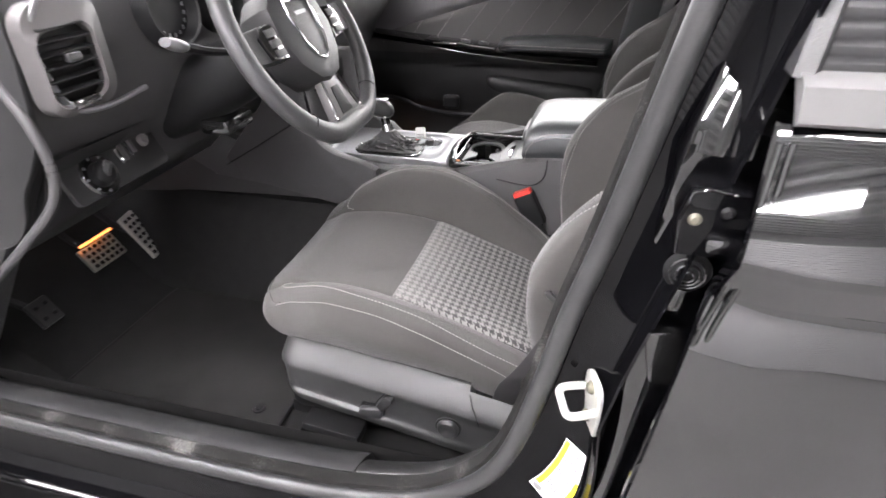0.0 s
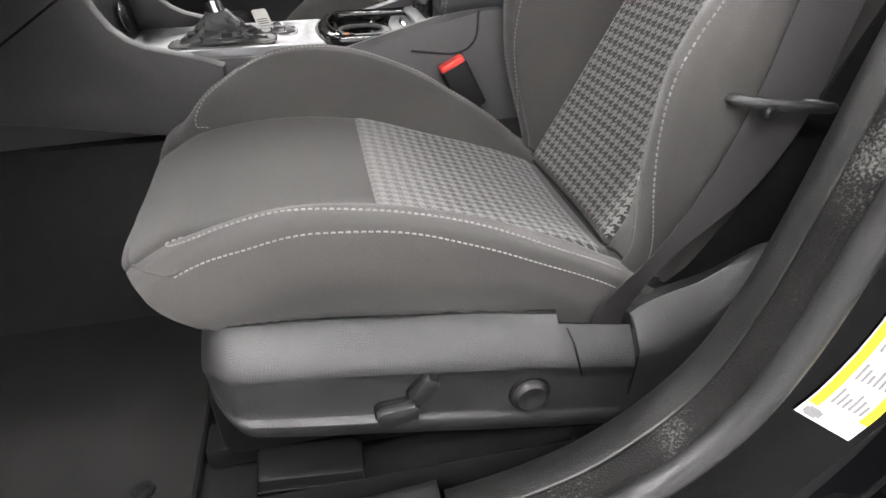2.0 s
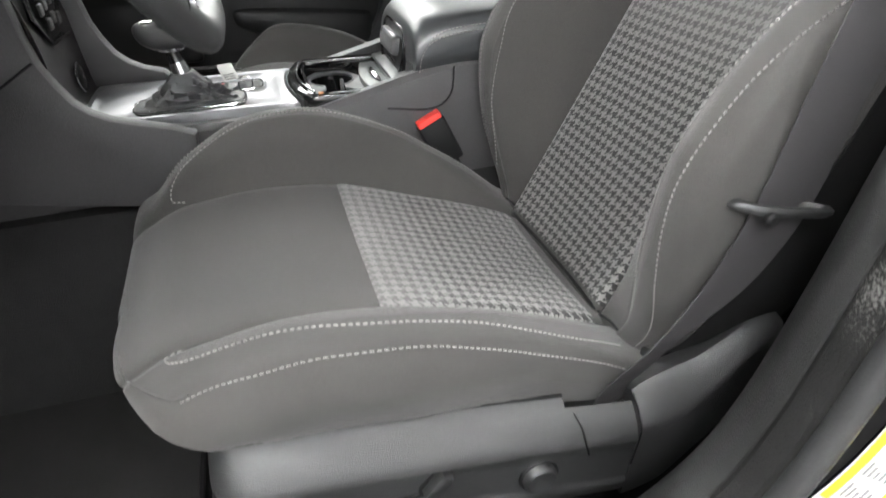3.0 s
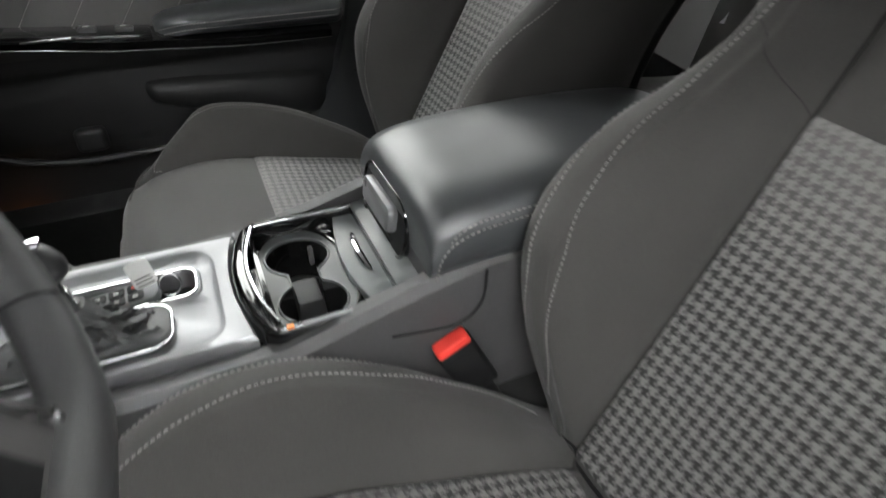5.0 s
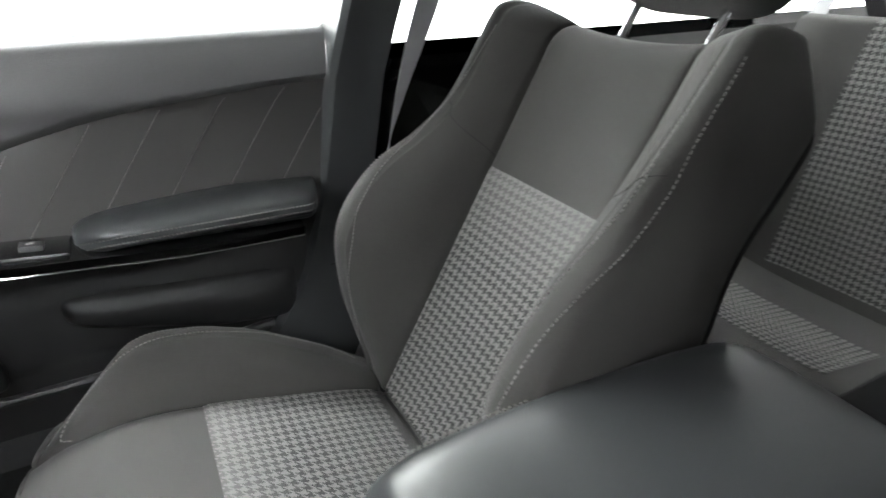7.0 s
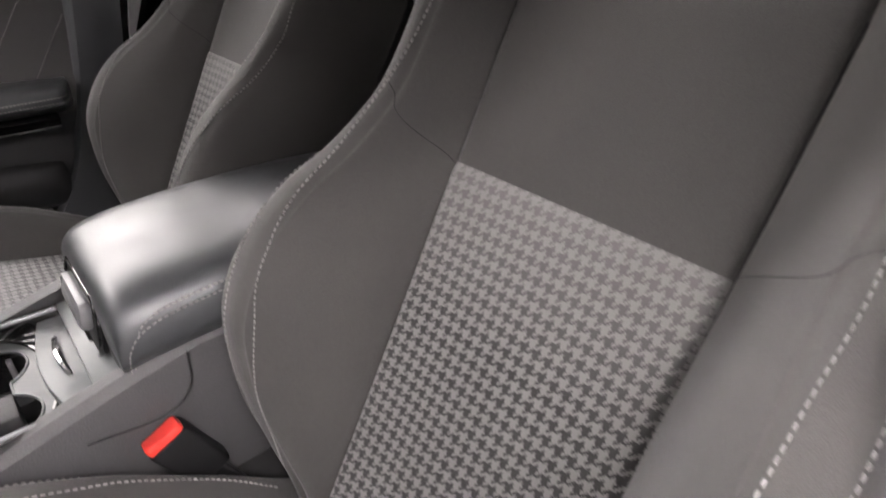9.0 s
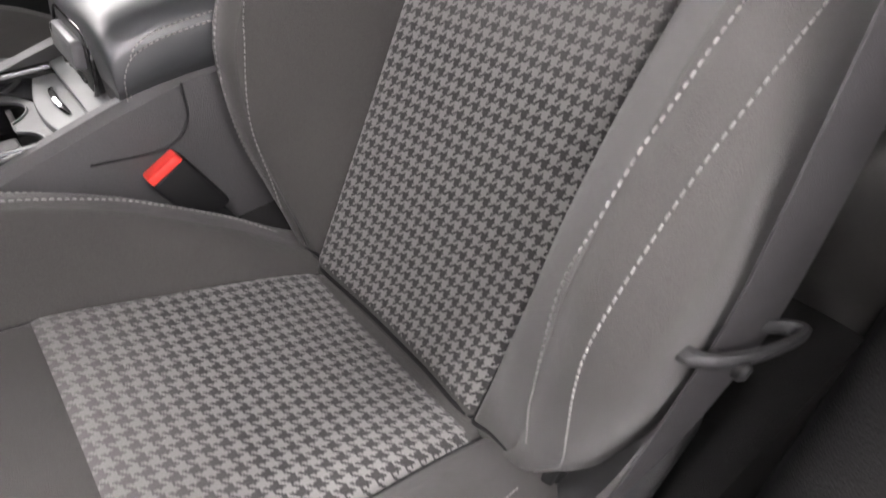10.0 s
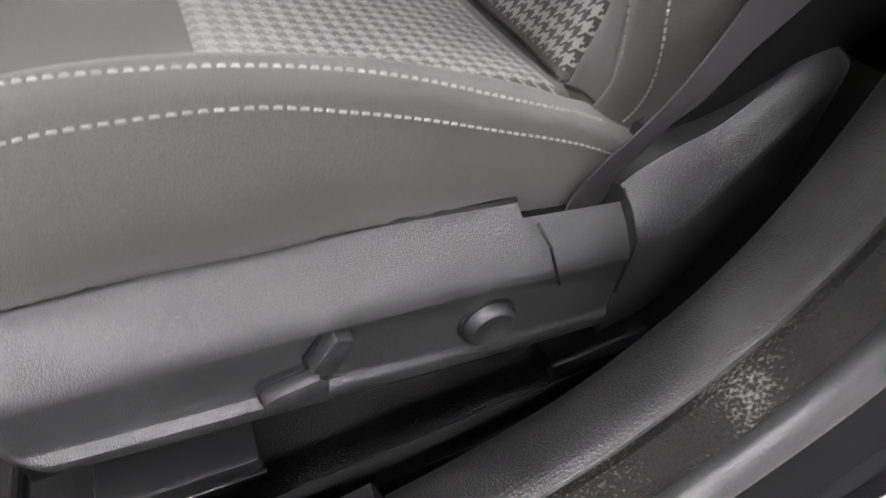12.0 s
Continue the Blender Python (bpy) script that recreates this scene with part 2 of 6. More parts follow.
def tube(name, points, r, mat, parent=None, n=0, sides=8, label="", closed=False, flat=1.0):
    pts = spline(points, n) if n else [Vector(p) for p in points]
    rows = []
    up = Vector((0, 0, 1))
    for i, p in enumerate(pts):
        a = pts[max(i - 1, 0)] if not closed else pts[i - 1]
        b = pts[min(i + 1, len(pts) - 1)] if not closed else pts[(i + 1) % len(pts)]
        d = (b - a).normalized()
        s = d.cross(up)
        if s.length < 0.05:
            s = d.cross(Vector((0, 1, 0)))
        s.normalize()
        q = s.cross(d)
        rr = r(i / (len(pts) - 1)) if callable(r) else r
        rows.append([p + (s * math.cos(k * math.tau / sides) + q * flat * math.sin(k * math.tau / sides)) * rr for k in range(sides)])
    if closed:
        rows.append(rows[0])
    return net(name, rows, mat, parent, True, not closed, label)


def rbox(name, at, size, mat, parent=None, rot=(0, 0, 0), r=0.004, label="", seg=2, smooth=True, taper=None):
    """A box with rounded edges. taper: scale of its top in x and y."""
    bm = bmesh.new()
    bmesh.ops.create_cube(bm, size=1)
    for v in bm.verts:
        if taper and v.co.z > 0:
            v.co.x *= taper[0]
            v.co.y *= taper[1]
        v.co = Vector((v.co.x * size[0], v.co.y * size[1], v.co.z * size[2]))
    if r:
        bmesh.ops.bevel(bm, geom=list(bm.edges), offset=min(r, min(size) * 0.45), segments=seg, affect="EDGES", profile=0.5)
    m = pose(*at, *rot)
    verts = [m @ v.co for v in bm.verts]
    faces = [tuple(v.index for v in f.verts) for f in bm.faces]
    bm.free()
    return link_mesh(name, verts, faces, mat, parent, label, smooth)


def prism(name, poly, axis, lo, hi, mat, parent=None, r=0.003, label="", smooth=True, m=None):
    """A flat outline pushed along an axis, with rounded edges."""
    bm = bmesh.new()
    put = {"x": lambda a, b, c: (c, a, b), "y": lambda a, b, c: (a, c, b), "z": lambda a, b, c: (a, b, c)}[axis]
    vs = [bm.verts.new(put(a, b, lo)) for a, b in poly]
    f = bm.faces.new(vs)
    ex = bmesh.ops.extrude_face_region(bm, geom=[f])
    d = Vector(put(0, 0, hi - lo))
    bmesh.ops.translate(bm, vec=d, verts=[g for g in ex["geom"] if isinstance(g, bmesh.types.BMVert)])
    if r:
        bmesh.ops.recalc_face_normals(bm, faces=bm.faces)
        rim = [e for e in bm.edges if len(e.link_faces) == 2 and any(len(q.verts) != 4 or abs(q.normal.dot(d.normalized())) > 0.9 for q in e.link_faces)]
        bmesh.ops.bevel(bm, geom=rim, offset=r, segments=2, affect="EDGES", profile=0.5, clamp_overlap=True)
    bm.verts.index_update()
    verts = [(m @ v.co) if m else v.co.copy() for v in bm.verts]
    faces = [tuple(v.index for v in q.verts) for q in bm.faces]
    bm.free()
    return link_mesh(name, verts, faces, mat, parent, label, smooth)


def rounded(x0, y0, x1, y1, r, n=5):
    """Outline of a rectangle with round corners."""
    out = []
    for cx, cy, a in ((x1 - r, y1 - r, 0), (x0 + r, y1 - r, 90), (x0 + r, y0 + r, 180), (x1 - r, y0 + r, 270)):
        for k in range(n + 1):
            t = radians(a + 90 * k / n)
            out.append((cx + r * math.cos(t), cy + r * math.sin(t)))
    return out


def ring_of(poly, c, n):
    """n places on an outline, at even angles about c."""
    out = []
    for i in range(n):
        th = math.tau * i / n
        dx, dy = math.cos(th), math.sin(th)
        best = 0.0
        for (ax, ay), (bx, by) in zip(poly, poly[1:] + poly[:1]):
            ex, ey = bx - ax, by - ay
            den = dx * ey - dy * ex
            if abs(den) < 1e-12:
                continue
            t = ((ax - c[0]) * ey - (ay - c[1]) * ex) / den
            u = ((ax - c[0]) * dy - (ay - c[1]) * dx) / den
            if t > 0 and -1e-9 <= u <= 1 + 1e-9:
                best = max(best, t)
        out.append((c[0] + best * dx, c[1] + best * dy))
    return out


def lathe(name, prof, m, mat, parent=None, sides=24, label=""):
    """A profile of (radius, height) turned about the z axis of m."""
    rows = [[m @ Vector((r * math.cos(k * math.tau / sides), r * math.sin(k * math.tau / sides), h)) for k in range(sides)] for r, h in prof]
    return net(name, rows, mat, parent, True, True, label)


def ribbon(name, points, sides, width, mat, parent=None, n=30, thick=0.0014, label=""):
    """A flat band along a curve; sides: its crosswise directions at the points."""
    ps, ds = spline(points, n), spline(sides, n)
    rows = []
    for i, (p, d) in enumerate(zip(ps, ds)):
        t = (ps[min(i + 1, n - 1)] - ps[max(i - 1, 0)]).normalized()
        d = (d - t * d.dot(t)).normalized()
        q = t.cross(d) * thick / 2
        h = d * (width(i / (n - 1)) if callable(width) else width) / 2
        rows.append([p - h + q, p - h * 0.5 + q * 1.4, p + h * 0.5 + q * 1.4, p + h + q, p + h - q, p + h * 0.5 - q * 1.4, p - h * 0.5 - q * 1.4, p - h - q])
    return net(name, rows, mat, parent, True, True, label)


def stitches(name, points, parent, step=0.006, width=0.00072, fill=0.68, mat=None):
    """A row of thread stitches on a line of (place, normal)."""
    verts, faces = [], []
    run, nxt = 0.0, 0.0
    for (a, na), (b, nb) in zip(points, points[1:]):
        d = (b - a).length
        while nxt <= run + d and d > 1e-9:
            f = (nxt - run) / d
            c, nn = a.lerp(b, f), na.lerp(nb, f).normalized()
            t = (b - a).normalized()
            s = t.cross(nn).normalized() * width
            c = c + nn * 0.0006
            e = t * step * fill / 2
            up = nn * 0.0007
            k = len(verts)
            verts += [c - e - s - up, c - e + s - up, c + e + s - up, c + e - s - up, c - e * 0.6 - s * 0.6 + up, c - e * 0.6 + s * 0.6 + up, c + e * 0.6 + s * 0.6 + up, c + e * 0.6 - s * 0.6 + up]
            faces += [tuple(k + i for i in q) for q in ((4, 5, 6, 7), (0, 1, 5, 4), (1, 2, 6, 5), (2, 3, 7, 6), (3, 0, 4, 7))]
            nxt += step
        run += d
    return link_mesh(name, verts, faces, mat or THREAD, parent, "light grey stitching", True)


# ---- showroom ----
def showroom():
    fl = rbox("floor", (0, -1.2, -0.05), (16, 9.4, 0.1), CONCRETE, r=0)
    tagged(fl, "polished grey concrete showroom floor", "floor", kind="structure")
    for nm, at, size in (("wall_south", (0, -5.9, 1.8), (16.4, 0.2, 3.6)), ("wall_east", (8.1, -1.3, 1.8), (0.2, 9.0, 3.6)), ("wall_west", (-8.1, -1.3, 1.8), (0.2, 9.0, 3.6))):
        tagged(rbox(nm, at, size, WALLW, r=0), "plain dark grey showroom wall", "wall", kind="structure")
    # ribbed steel deck
    deck = []
    for k in range(66):
        y = -6.25 + 0.15 * k
        deck += [(y, 3.6), (y + 0.05, 3.6), (y + 0.065, 3.64), (y + 0.135, 3.64)]
    ce = net("ceiling", [[(-8.2, y, z) for y, z in deck], [(8.2, y, z) for y, z in deck], [(8.2, y, 3.7) for y, z in deck], [(-8.2, y, 3.7) for y, z in deck]], CEIL, wrap=False, smooth=False)
    tagged(ce, "ribbed grey steel deck ceiling", "ceiling", kind="structure")
    # glazed front with plain daylight beyond
    day = rbox("backdrop", (0, 4.0, 1.8), (18, 0.1, 4.0), glow("daylight", (1.0, 1.0, 1.0), DAY), r=0)
    tagged(day, "bright overcast daylight beyond the showroom glass", "backdrop", kind="structure")
    tagged(rbox("wall_north", (0, 3.3, 0.15), (16.4, 0.2, 0.3), WALLW, r=0), "low sill under the showroom glazing", "wall", kind="structure")
    # ribbed roller shutter behind the camera
    sh = root("roller_shutter", (0, -5.75, 0), "closed grey ribbed roller shutter in the wall", "roller shutter")
    first = None
    for k in range(44):
        if first is None:
            first = rbox("slat", (0.6, -5.76, 0.04), (14.0, 0.05, 0.066), SHUTTER, sh, r=0.016)
        else:
            s = new("slat", first.data)
            s.parent = sh
            s.location = (0, 0, 0.075 * k)
    tube_m = glow("lamp_tube", (0.97, 0.985, 1.0), LAMP)
    for x, y in ((-2.3, -1.15), (-0.5, -1.15), (-0.9, -3.0), (0.2, -4.5), (-2.3, -3.4), (-4.6, 0.6), (-5.0, -1.2), (-6.6, -0.2), (1.55, -3.0), (0.4, 2.4)):
        lamp = root("ceiling_light", (x, y, 3.6), "long white strip light under the ceiling", "ceiling light", "ceiling lights")
        rbox("housing", (x, y, 3.57), (2.4, 0.2, 0.06), WALLW, lamp, r=0.01)
        rbox("diffuser", (x, y, 3.525), (2.36, 0.15, 0.03), tube_m, lamp, r=0.01)


DAY = 9.0
LAMP = 122.0
showroom()


# ---- front seats ----
class Seat:
    """Measures of one front seat: centre, heights and the two cushion bolsters."""

    def __init__(self, x, y, dz, out_bolster, in_bolster, outer, short=0.0, round_in=0.075, lead=0.0, panel=(0.0, 0.0), panel_top=0.385, sag=0.0, lead_out=0.0):
        self.round = {outer: 0.075, -outer: round_in}
        self.lead = {outer: lead_out, -outer: lead}
        self.panel = {outer: panel[0], -outer: panel[1]}
        self.panel_top, self.sag = panel_top, sag
        self.x, self.y, self.dz, self.outer, self.short = x, y, dz, outer, short
        self.bolster = {outer: out_bolster, -outer: in_bolster}
        self.foot = Vector((x + 0.272, y, 0.527 + dz))


REC = radians(29.6)
UP_B, FW_B = Vector((math.sin(REC), 0, math.cos(REC))), Vector((-math.cos(REC), 0, math.sin(REC)))
H0 = ((-0.32, 0.575), (-0.25, 0.588), (-0.2, 0.6), (-0.1, 0.609), (0.0, 0.598), (0.1, 0.567), (0.2, 0.533), (0.26, 0.507), (0.33, 0.474))
BOL = ((-0.32, 0.0), (-0.22, 0.12), (-0.16, 0.5), (-0.1, 0.82), (-0.04, 0.98), (0.03, 1.0), (0.1, 0.92), (0.15, 0.72), (0.2, 0.5), (0.26, 0.2), (0.33, 0.12))
CREST = ((-0.32, 0.19), (-0.2, 0.196), (-0.1, 0.212), (0.0, 0.217), (0.1, 0.203), (0.2, 0.19), (0.3, 0.183))
NC = 14


def cushion_half(seat, x, side):
    ahead = x + seat.lead[side] * max(0.0, min(1.0, -x / 0.1))
    h, b, c = curve1(x, H0) + seat.dz - seat.sag * max(0.0, min(1.0, (0.25 - x) / 0.25)), curve1(ahead, BOL) * seat.bolster[side], curve1(x, CREST)
    m = 0.136 + 0.014 * max(0.0, min(1.0, (0.26 - x) / 0.26))
    k = max(0.0, min(1.0, (0.14 - x) / 0.14))
    return [(0, h - 0.004), (0.55 * m, h - 0.002), (m - 0.012, h + 0.001), (m, h - 0.004), (m + 0.01, h + 0.16 * b + 0.001), (m + (c - m) * 0.45, h + 0.66 * b), (c - 0.012, h + 0.95 * b), (c, h + b), (c + 0.018, h + b + 0.0005), (c + 0.033, h + b - 0.004), (c + 0.036 + 0.009 * k, h + b - 0.02), (c + 0.037 + 0.014 * k, h + b - 0.046), (c + 0.026 + 0.012 * k, h + b - 0.08), (c - 0.004 + 0.01 * k, h + b - 0.115)]


def catmull(half, f, n):
    k = min(int(f), n - 2)
    p = [Vector((*half[max(0, min(n - 1, k + i))], 0)) for i in (-1, 0, 1, 2)]
    if k == 0:
        p[0] = Vector((-half[1][0], half[1][1], 0))
    u = f - k
    q = 0.5 * (2 * p[1] + (p[2] - p[0]) * u + (2 * p[0] - 5 * p[1] + 4 * p[2] - p[3]) * u * u + (3 * p[1] - p[0] - 3 * p[2] + p[3]) * u ** 3)
    return q.x, q.y


X_REAR, X_FLAT, T_FLAT = 0.33, -0.185, 0.72
NOSE = ((0.5, -0.0735), (0.52, -0.1015), (0.535, -0.1286), (0.55, -0.1576), (0.568, -0.189), (0.59, -0.2175), (0.615, -0.2275), (0.64, -0.2245), (0.665, -0.2155))


def SHIELD_TOP(x):
    return curve1(x, ((-0.18, 0.549), (-0.1, 0.548), (0.0, 0.537), (0.08, 0.526), (0.15, 0.514), (0.25, 0.495)))


def cushion_at(seat, s, t):
    """A place on the cushion: s across from -1 to 1, t from the rear (0) over the front edge (1)."""
    g = 1.0
    if t < T_FLAT:
        x = X_REAR + t / T_FLAT * (X_FLAT - X_REAR)
        xs = x
    else:
        a = (t - T_FLAT) / (1 - T_FLAT) * radians(150)
        x = X_FLAT - 0.088 * math.sin(a) if a < 1.5708 else X_FLAT - 0.088 + 0.13 * ((a - 1.5708) / 1.0472) ** 1.7
        xs = max(x, -0.24)
        g = max(0.0, 0.46 + 0.54 * math.cos(a))
    y, z = catmull(cushion_half(seat, xs, 1 if s > 0 else -1), abs(s) * (NC - 1), NC)
    bl = max(0.0, min(1.0, (-0.165 - (x if t < T_FLAT else min(x, -0.185 - 0.2 * (t - T_FLAT)))) / 0.07))
    low = 0.49 + bl * (0.024 * (y / 0.25) ** 3 + 0.022 * (y / 0.25) ** 2)
    if x < 0.05:
        z = max(z, low)
    low = min(low, z)
    z = low + (z - low) * g
    w = max(0.0, min(1.0, (-0.02 - x) / 0.24))
    w = w * w * (3 - 2 * w)
    q = max(0.0, (abs(s) * (NC - 1) - 9.6) / 3.4)
    x += 0.04 * q ** 1.8 * bl
    y -= 0.02 * q ** 1.4 * bl
    x += 0.021 * max(0.0, min(1.0, 1 - (z - low) / 0.06)) ** 2 * bl
    x += seat.round[1 if s > 0 else -1] * (y / 0.26) ** 3.2 * w + seat.short * w
    if s * seat.outer > 0:
        # the outer front corner is rounded under towards the side shield
        f = max(0.0, min(1.0, (y - 0.048) / 0.224))
        edge = curve1(z, NOSE) - 0.1037 * (1 - f * f * (3 - 2 * f)) - seat.short
        x = 0.5 * (x + edge + math.sqrt((x - edge) ** 2 + 0.00006))
    y *= 1 - 0.03 * w
    if s * seat.outer > 0 and x < 0.24:
        # the side tucks in behind the top of the side shield
        tuck = max(0.0, min(1.0, (SHIELD_TOP(x) + 0.016 - z) / 0.016))
        y = min(y, 0.229 + 0.04 * (1 - tuck) ** 1.5)
    return Vector((seat.x + x, seat.y + math.copysign(y, s), z))


BB = ((-0.14, -0.02), (-0.05, -0.012), (0.0, 0.01), (0.04, 0.042), (0.08, 0.074), (0.127, 0.104), (0.18, 0.127), (0.25, 0.129), (0.31, 0.114), (0.37, 0.085), (0.44, 0.062), (0.52, 0.052), (0.6, 0.046))
CB = ((-0.14, 0.16), (-0.05, 0.165), (0.0, 0.175), (0.05, 0.189), (0.1, 0.202), (0.17, 0.211), (0.25, 0.213), (0.32, 0.207), (0.38, 0.198), (0.44, 0.194), (0.52, 0.199), (0.6, 0.202))
NB = 16
W_TOP = 0.56


LINE_IN = ((7.7, 0.03), (6.8, 0.08), (6.1, 0.135), (5.95, 0.185), (6.4, 0.23), (7.2, 0.28), (7.75, 0.35), (8.2, 0.42), (7.6, 0.48), (7.1, 0.55))
LINE_OUT = ((9.2, -0.01), (9.05, 0.04), (8.5, 0.1), (8.25, 0.14), (8.3, 0.185), (8.4, 0.23), (8.6, 0.27), (9.0, 0.32), (9.4, 0.37), (9.5, 0.43), (9.2, 0.48), (9.0, 0.55))


def back_half(seat, w, side):
    b, c = curve1(w, BB), curve1(w, CB)
    m = 0.127 + 0.018 * max(w, 0) + seat.panel[side]
    o = 0.022 + 0.018 * max(0.0, min(1.0, (0.42 - w) / 0.2)) * max(0.0, min(1.0, (w + 0.03) / 0.16)) + 0.006
    return [(0, -0.006), (0.6 * m, -0.003), (m - 0.01, 0.001), (m, -0.005), (m + 0.006, 0.14 * b), (m + (c - m) * 0.45, 0.62 * b), (c - 0.008, 0.95 * b), (c, b), (c + 0.4 * o, b + 0.006), (c + o, b + 0.001), (c + o + 0.012, b - 0.026), (c + o + 0.011, b * 0.3 - 0.03), (c + o - 0.004, -0.09), (c + 0.012, -0.135), (c - 0.02, -0.17), (0, -0.18)]


def back_at(seat, s, w):
    """A place on the backrest: s across (its ends meet on the back), w up along it."""
    a, ww = 0.0, w
    if w > W_TOP:
        a = (w - W_TOP) / 0.06 * radians(90)
        ww = W_TOP
    y, n = catmull(back_half(seat, ww, 1 if s > 0 else -1), min(abs(s), 1.0) * (NB - 1), NB)
    lift = ww
    k = max(0.0, min(1.0, (0.04 - w) / 0.09)) * max(0.0, min(1.0, abs(s) * (NB - 1) - 6.5))
    y *= 1 - 0.2 * k * k
    if a > 0:
        n = -0.06 + (n + 0.06) * math.cos(a) ** 0.8 if a < 1.57 else -0.06
        y *= 1 - 0.16 * (1 - math.cos(a))
        lift = W_TOP + 0.05 * math.sin(a)
    lift += 0.022 * (y / 0.22) ** 2 * max(0.0, min(1.0, (ww - 0.44) / 0.1))
    lift -= max(0.0, -n - 0.02) * 0.22 * max(0.0, min(1.0, (ww - 0.3) / 0.2))
    return seat.foot + UP_B * lift + FW_B * n + Vector((0, math.copysign(y, s), 0))


def on_surface(fn, s, t):
    e = 0.004
    p = fn(s, t)
    return p, (fn(s + e, t) - fn(s - e, t)).cross(fn(s, t + e) - fn(s, t - e)).normalized()


def line_on(fn, pts, n, out):
    """Places and normals along a line given in the surface's own coordinates."""
    res = []
    for q in spline([(a, b, 0) for a, b in pts], n):
        p, nn = on_surface(fn, q.x, q.y)
        if nn.dot(out) < 0:
            nn = -nn
        res.append((p + nn * 0.0004, nn))
    return res


def t_of(x):
    return (X_REAR - x) / (X_REAR - X_FLAT) * T_FLAT


def front_seat(sp, label):
    seat = root("front_seat", (sp.x, sp.y, 0.29), label, "car seat", "front seats")
    cu = lambda s, t: cushion_at(sp, s, t)
    ba = lambda s, w: back_at(sp, s, w)
    ss = [i / 78 for i in range(-78, 79)]
    ts = [i / 90 for i in range(91)]
    cush = net("cushion", [[cu(s, t) for s in ss] for t in ts], FABRIC, seat, label="plain charcoal cloth seat cushion")
    smax = 2.96 / (NC - 1)
    rows, uvs = [], []
    nu, nv = 40, 40
    for j in range(nv + 1):
        row = []
        t = t_of(0.0) + (t_of(0.25) - t_of(0.0)) * j / nv
        for i in range(nu + 1):
            s = -smax + 2 * smax * i / nu
            p, nn = on_surface(cu, s, t)
            nn = nn if nn.z > 0 else -nn
            row.append(p + nn * (0.0022 if min(i, nu - i, j, nv - j) > 0 else 0.0002))
            uvs.append((p.y - sp.y, j / nv * 0.262))
        rows.append(row)
    net("cushion_panel", rows, CHECK, cush, label="grey houndstooth cushion panel", uvs=uvs)
    for sg in (-1, 1):
        up = Vector((0, 0, 1))
        stitches("stitching", line_on(cu, [(sg * q / (NC - 1), t) for q, t in ((3.6, 0.735), (4.1, 0.752), (5.3, 0.748), (6.3, 0.715), (6.75, 0.62), (7.25, 0.52), (7.4, 0.44), (7.6, 0.36), (7.95, 0.29), (8.1, 0.2), (7.6, 0.12))], 110, up), cush)
        stitches("stitching", line_on(cu, [(sg * q / (NC - 1), t) for q, t in ((8.45, 0.765), (9.05, 0.67), (9.1, 0.54), (9.05, 0.44), (9.3, 0.37), (9.6, 0.285), (9.65, 0.2), (9.6, 0.13))], 100, Vector((0, sg, 0.6))), cush)
    o = sp.outer
    tube("piping", [p + n * 0.0004 for p, n in line_on(cu, [(o * q / (NC - 1), t) for q, t in ((8.35, 0.755), (8.05, 0.772), (7.3, 0.782), (6.3, 0.79), (4.6, 0.8), (2.8, 0.809), (1.4, 0.815))], 40, Vector((-1, 0, 0.3)))], 0.0014, FABRIC, cush, sides=6)
    # backrest
    ws = [-0.14 + (W_TOP + 0.14) * i / 80 for i in range(81)] + [W_TOP + 0.06 * i / 14 for i in range(1, 15)]
    # driver's outer side: black cover drawn further forward to stand for shade
    ends = {sg: (10.8 if sp.y < 0 and sg < 0 else 13.0) / (NB - 1) for sg in (-1, 1)}
    fr = [ends[-1 if i < 0 else 1] * i / 70 for i in range(-70, 71)]
    back = net("backrest", [[ba(s, w) for s in fr] for w in ws], FABRIC, seat, label="plain charcoal cloth backrest with deep bolsters")
    for sg, lim in ends.items():
        net("back_cover", [[ba(sg * (lim + (1 - lim) * i / 24), w) for i in range(25)] for w in ws], BACKING, seat, label="black rear cover of the backrest")
        tube("edge_seam", [ba(sg * lim, w) for w in ws[4:90:3]], 0.0016, DARK, back, sides=5)
    rows, uvs = [], []
    sm = 2.96 / (NB - 1)
    for j in range(51):
        w = -0.012 + (sp.panel_top + 0.012) * j / 50
        row = []
        for i in range(nu + 1):
            p = ba(-sm + 2 * sm * i / nu, w)
            row.append(p + FW_B * (0.0022 if min(i, nu - i, 50 - j) > 0 else 0.0002))
            uvs.append((p.y - sp.y, w))
        rows.append(row)
    net("back_panel", rows, CHECK_UP, back, label="grey houndstooth backrest panel", uvs=uvs)
    cb, ob = 7.1 / (NB - 1), 9.0 / (NB - 1)
    for sg in (-1, 1):
        for line, out in ((LINE_IN, FW_B), (LINE_OUT, Vector((-0.6, sg, 0.2)))):
            stitches("stitching", line_on(ba, [(sg * q / (NB - 1), w) for q, w in line], 120, out), back, mat=THREAD_DIM)
        tube("seam", [p + n * 0.0002 for p, n in line_on(ba, [(sg * ob, 0.445), (sg * cb, 0.43), (sg * (cb - 0.12), 0.408), (sg * (sm + 0.02), 0.39)], 20, FW_B)], 0.0004, BACKING, back, sides=5)
        tube("seam", [p + n * 0.0001 for p, n in line_on(ba, [(sg * 3.0 / (NB - 1), -0.05), (sg * 3.0 / (NB - 1), 0.25), (sg * 3.0 / (NB - 1), W_TOP)], 40, FW_B)], 0.0012, DARK, back, sides=5)
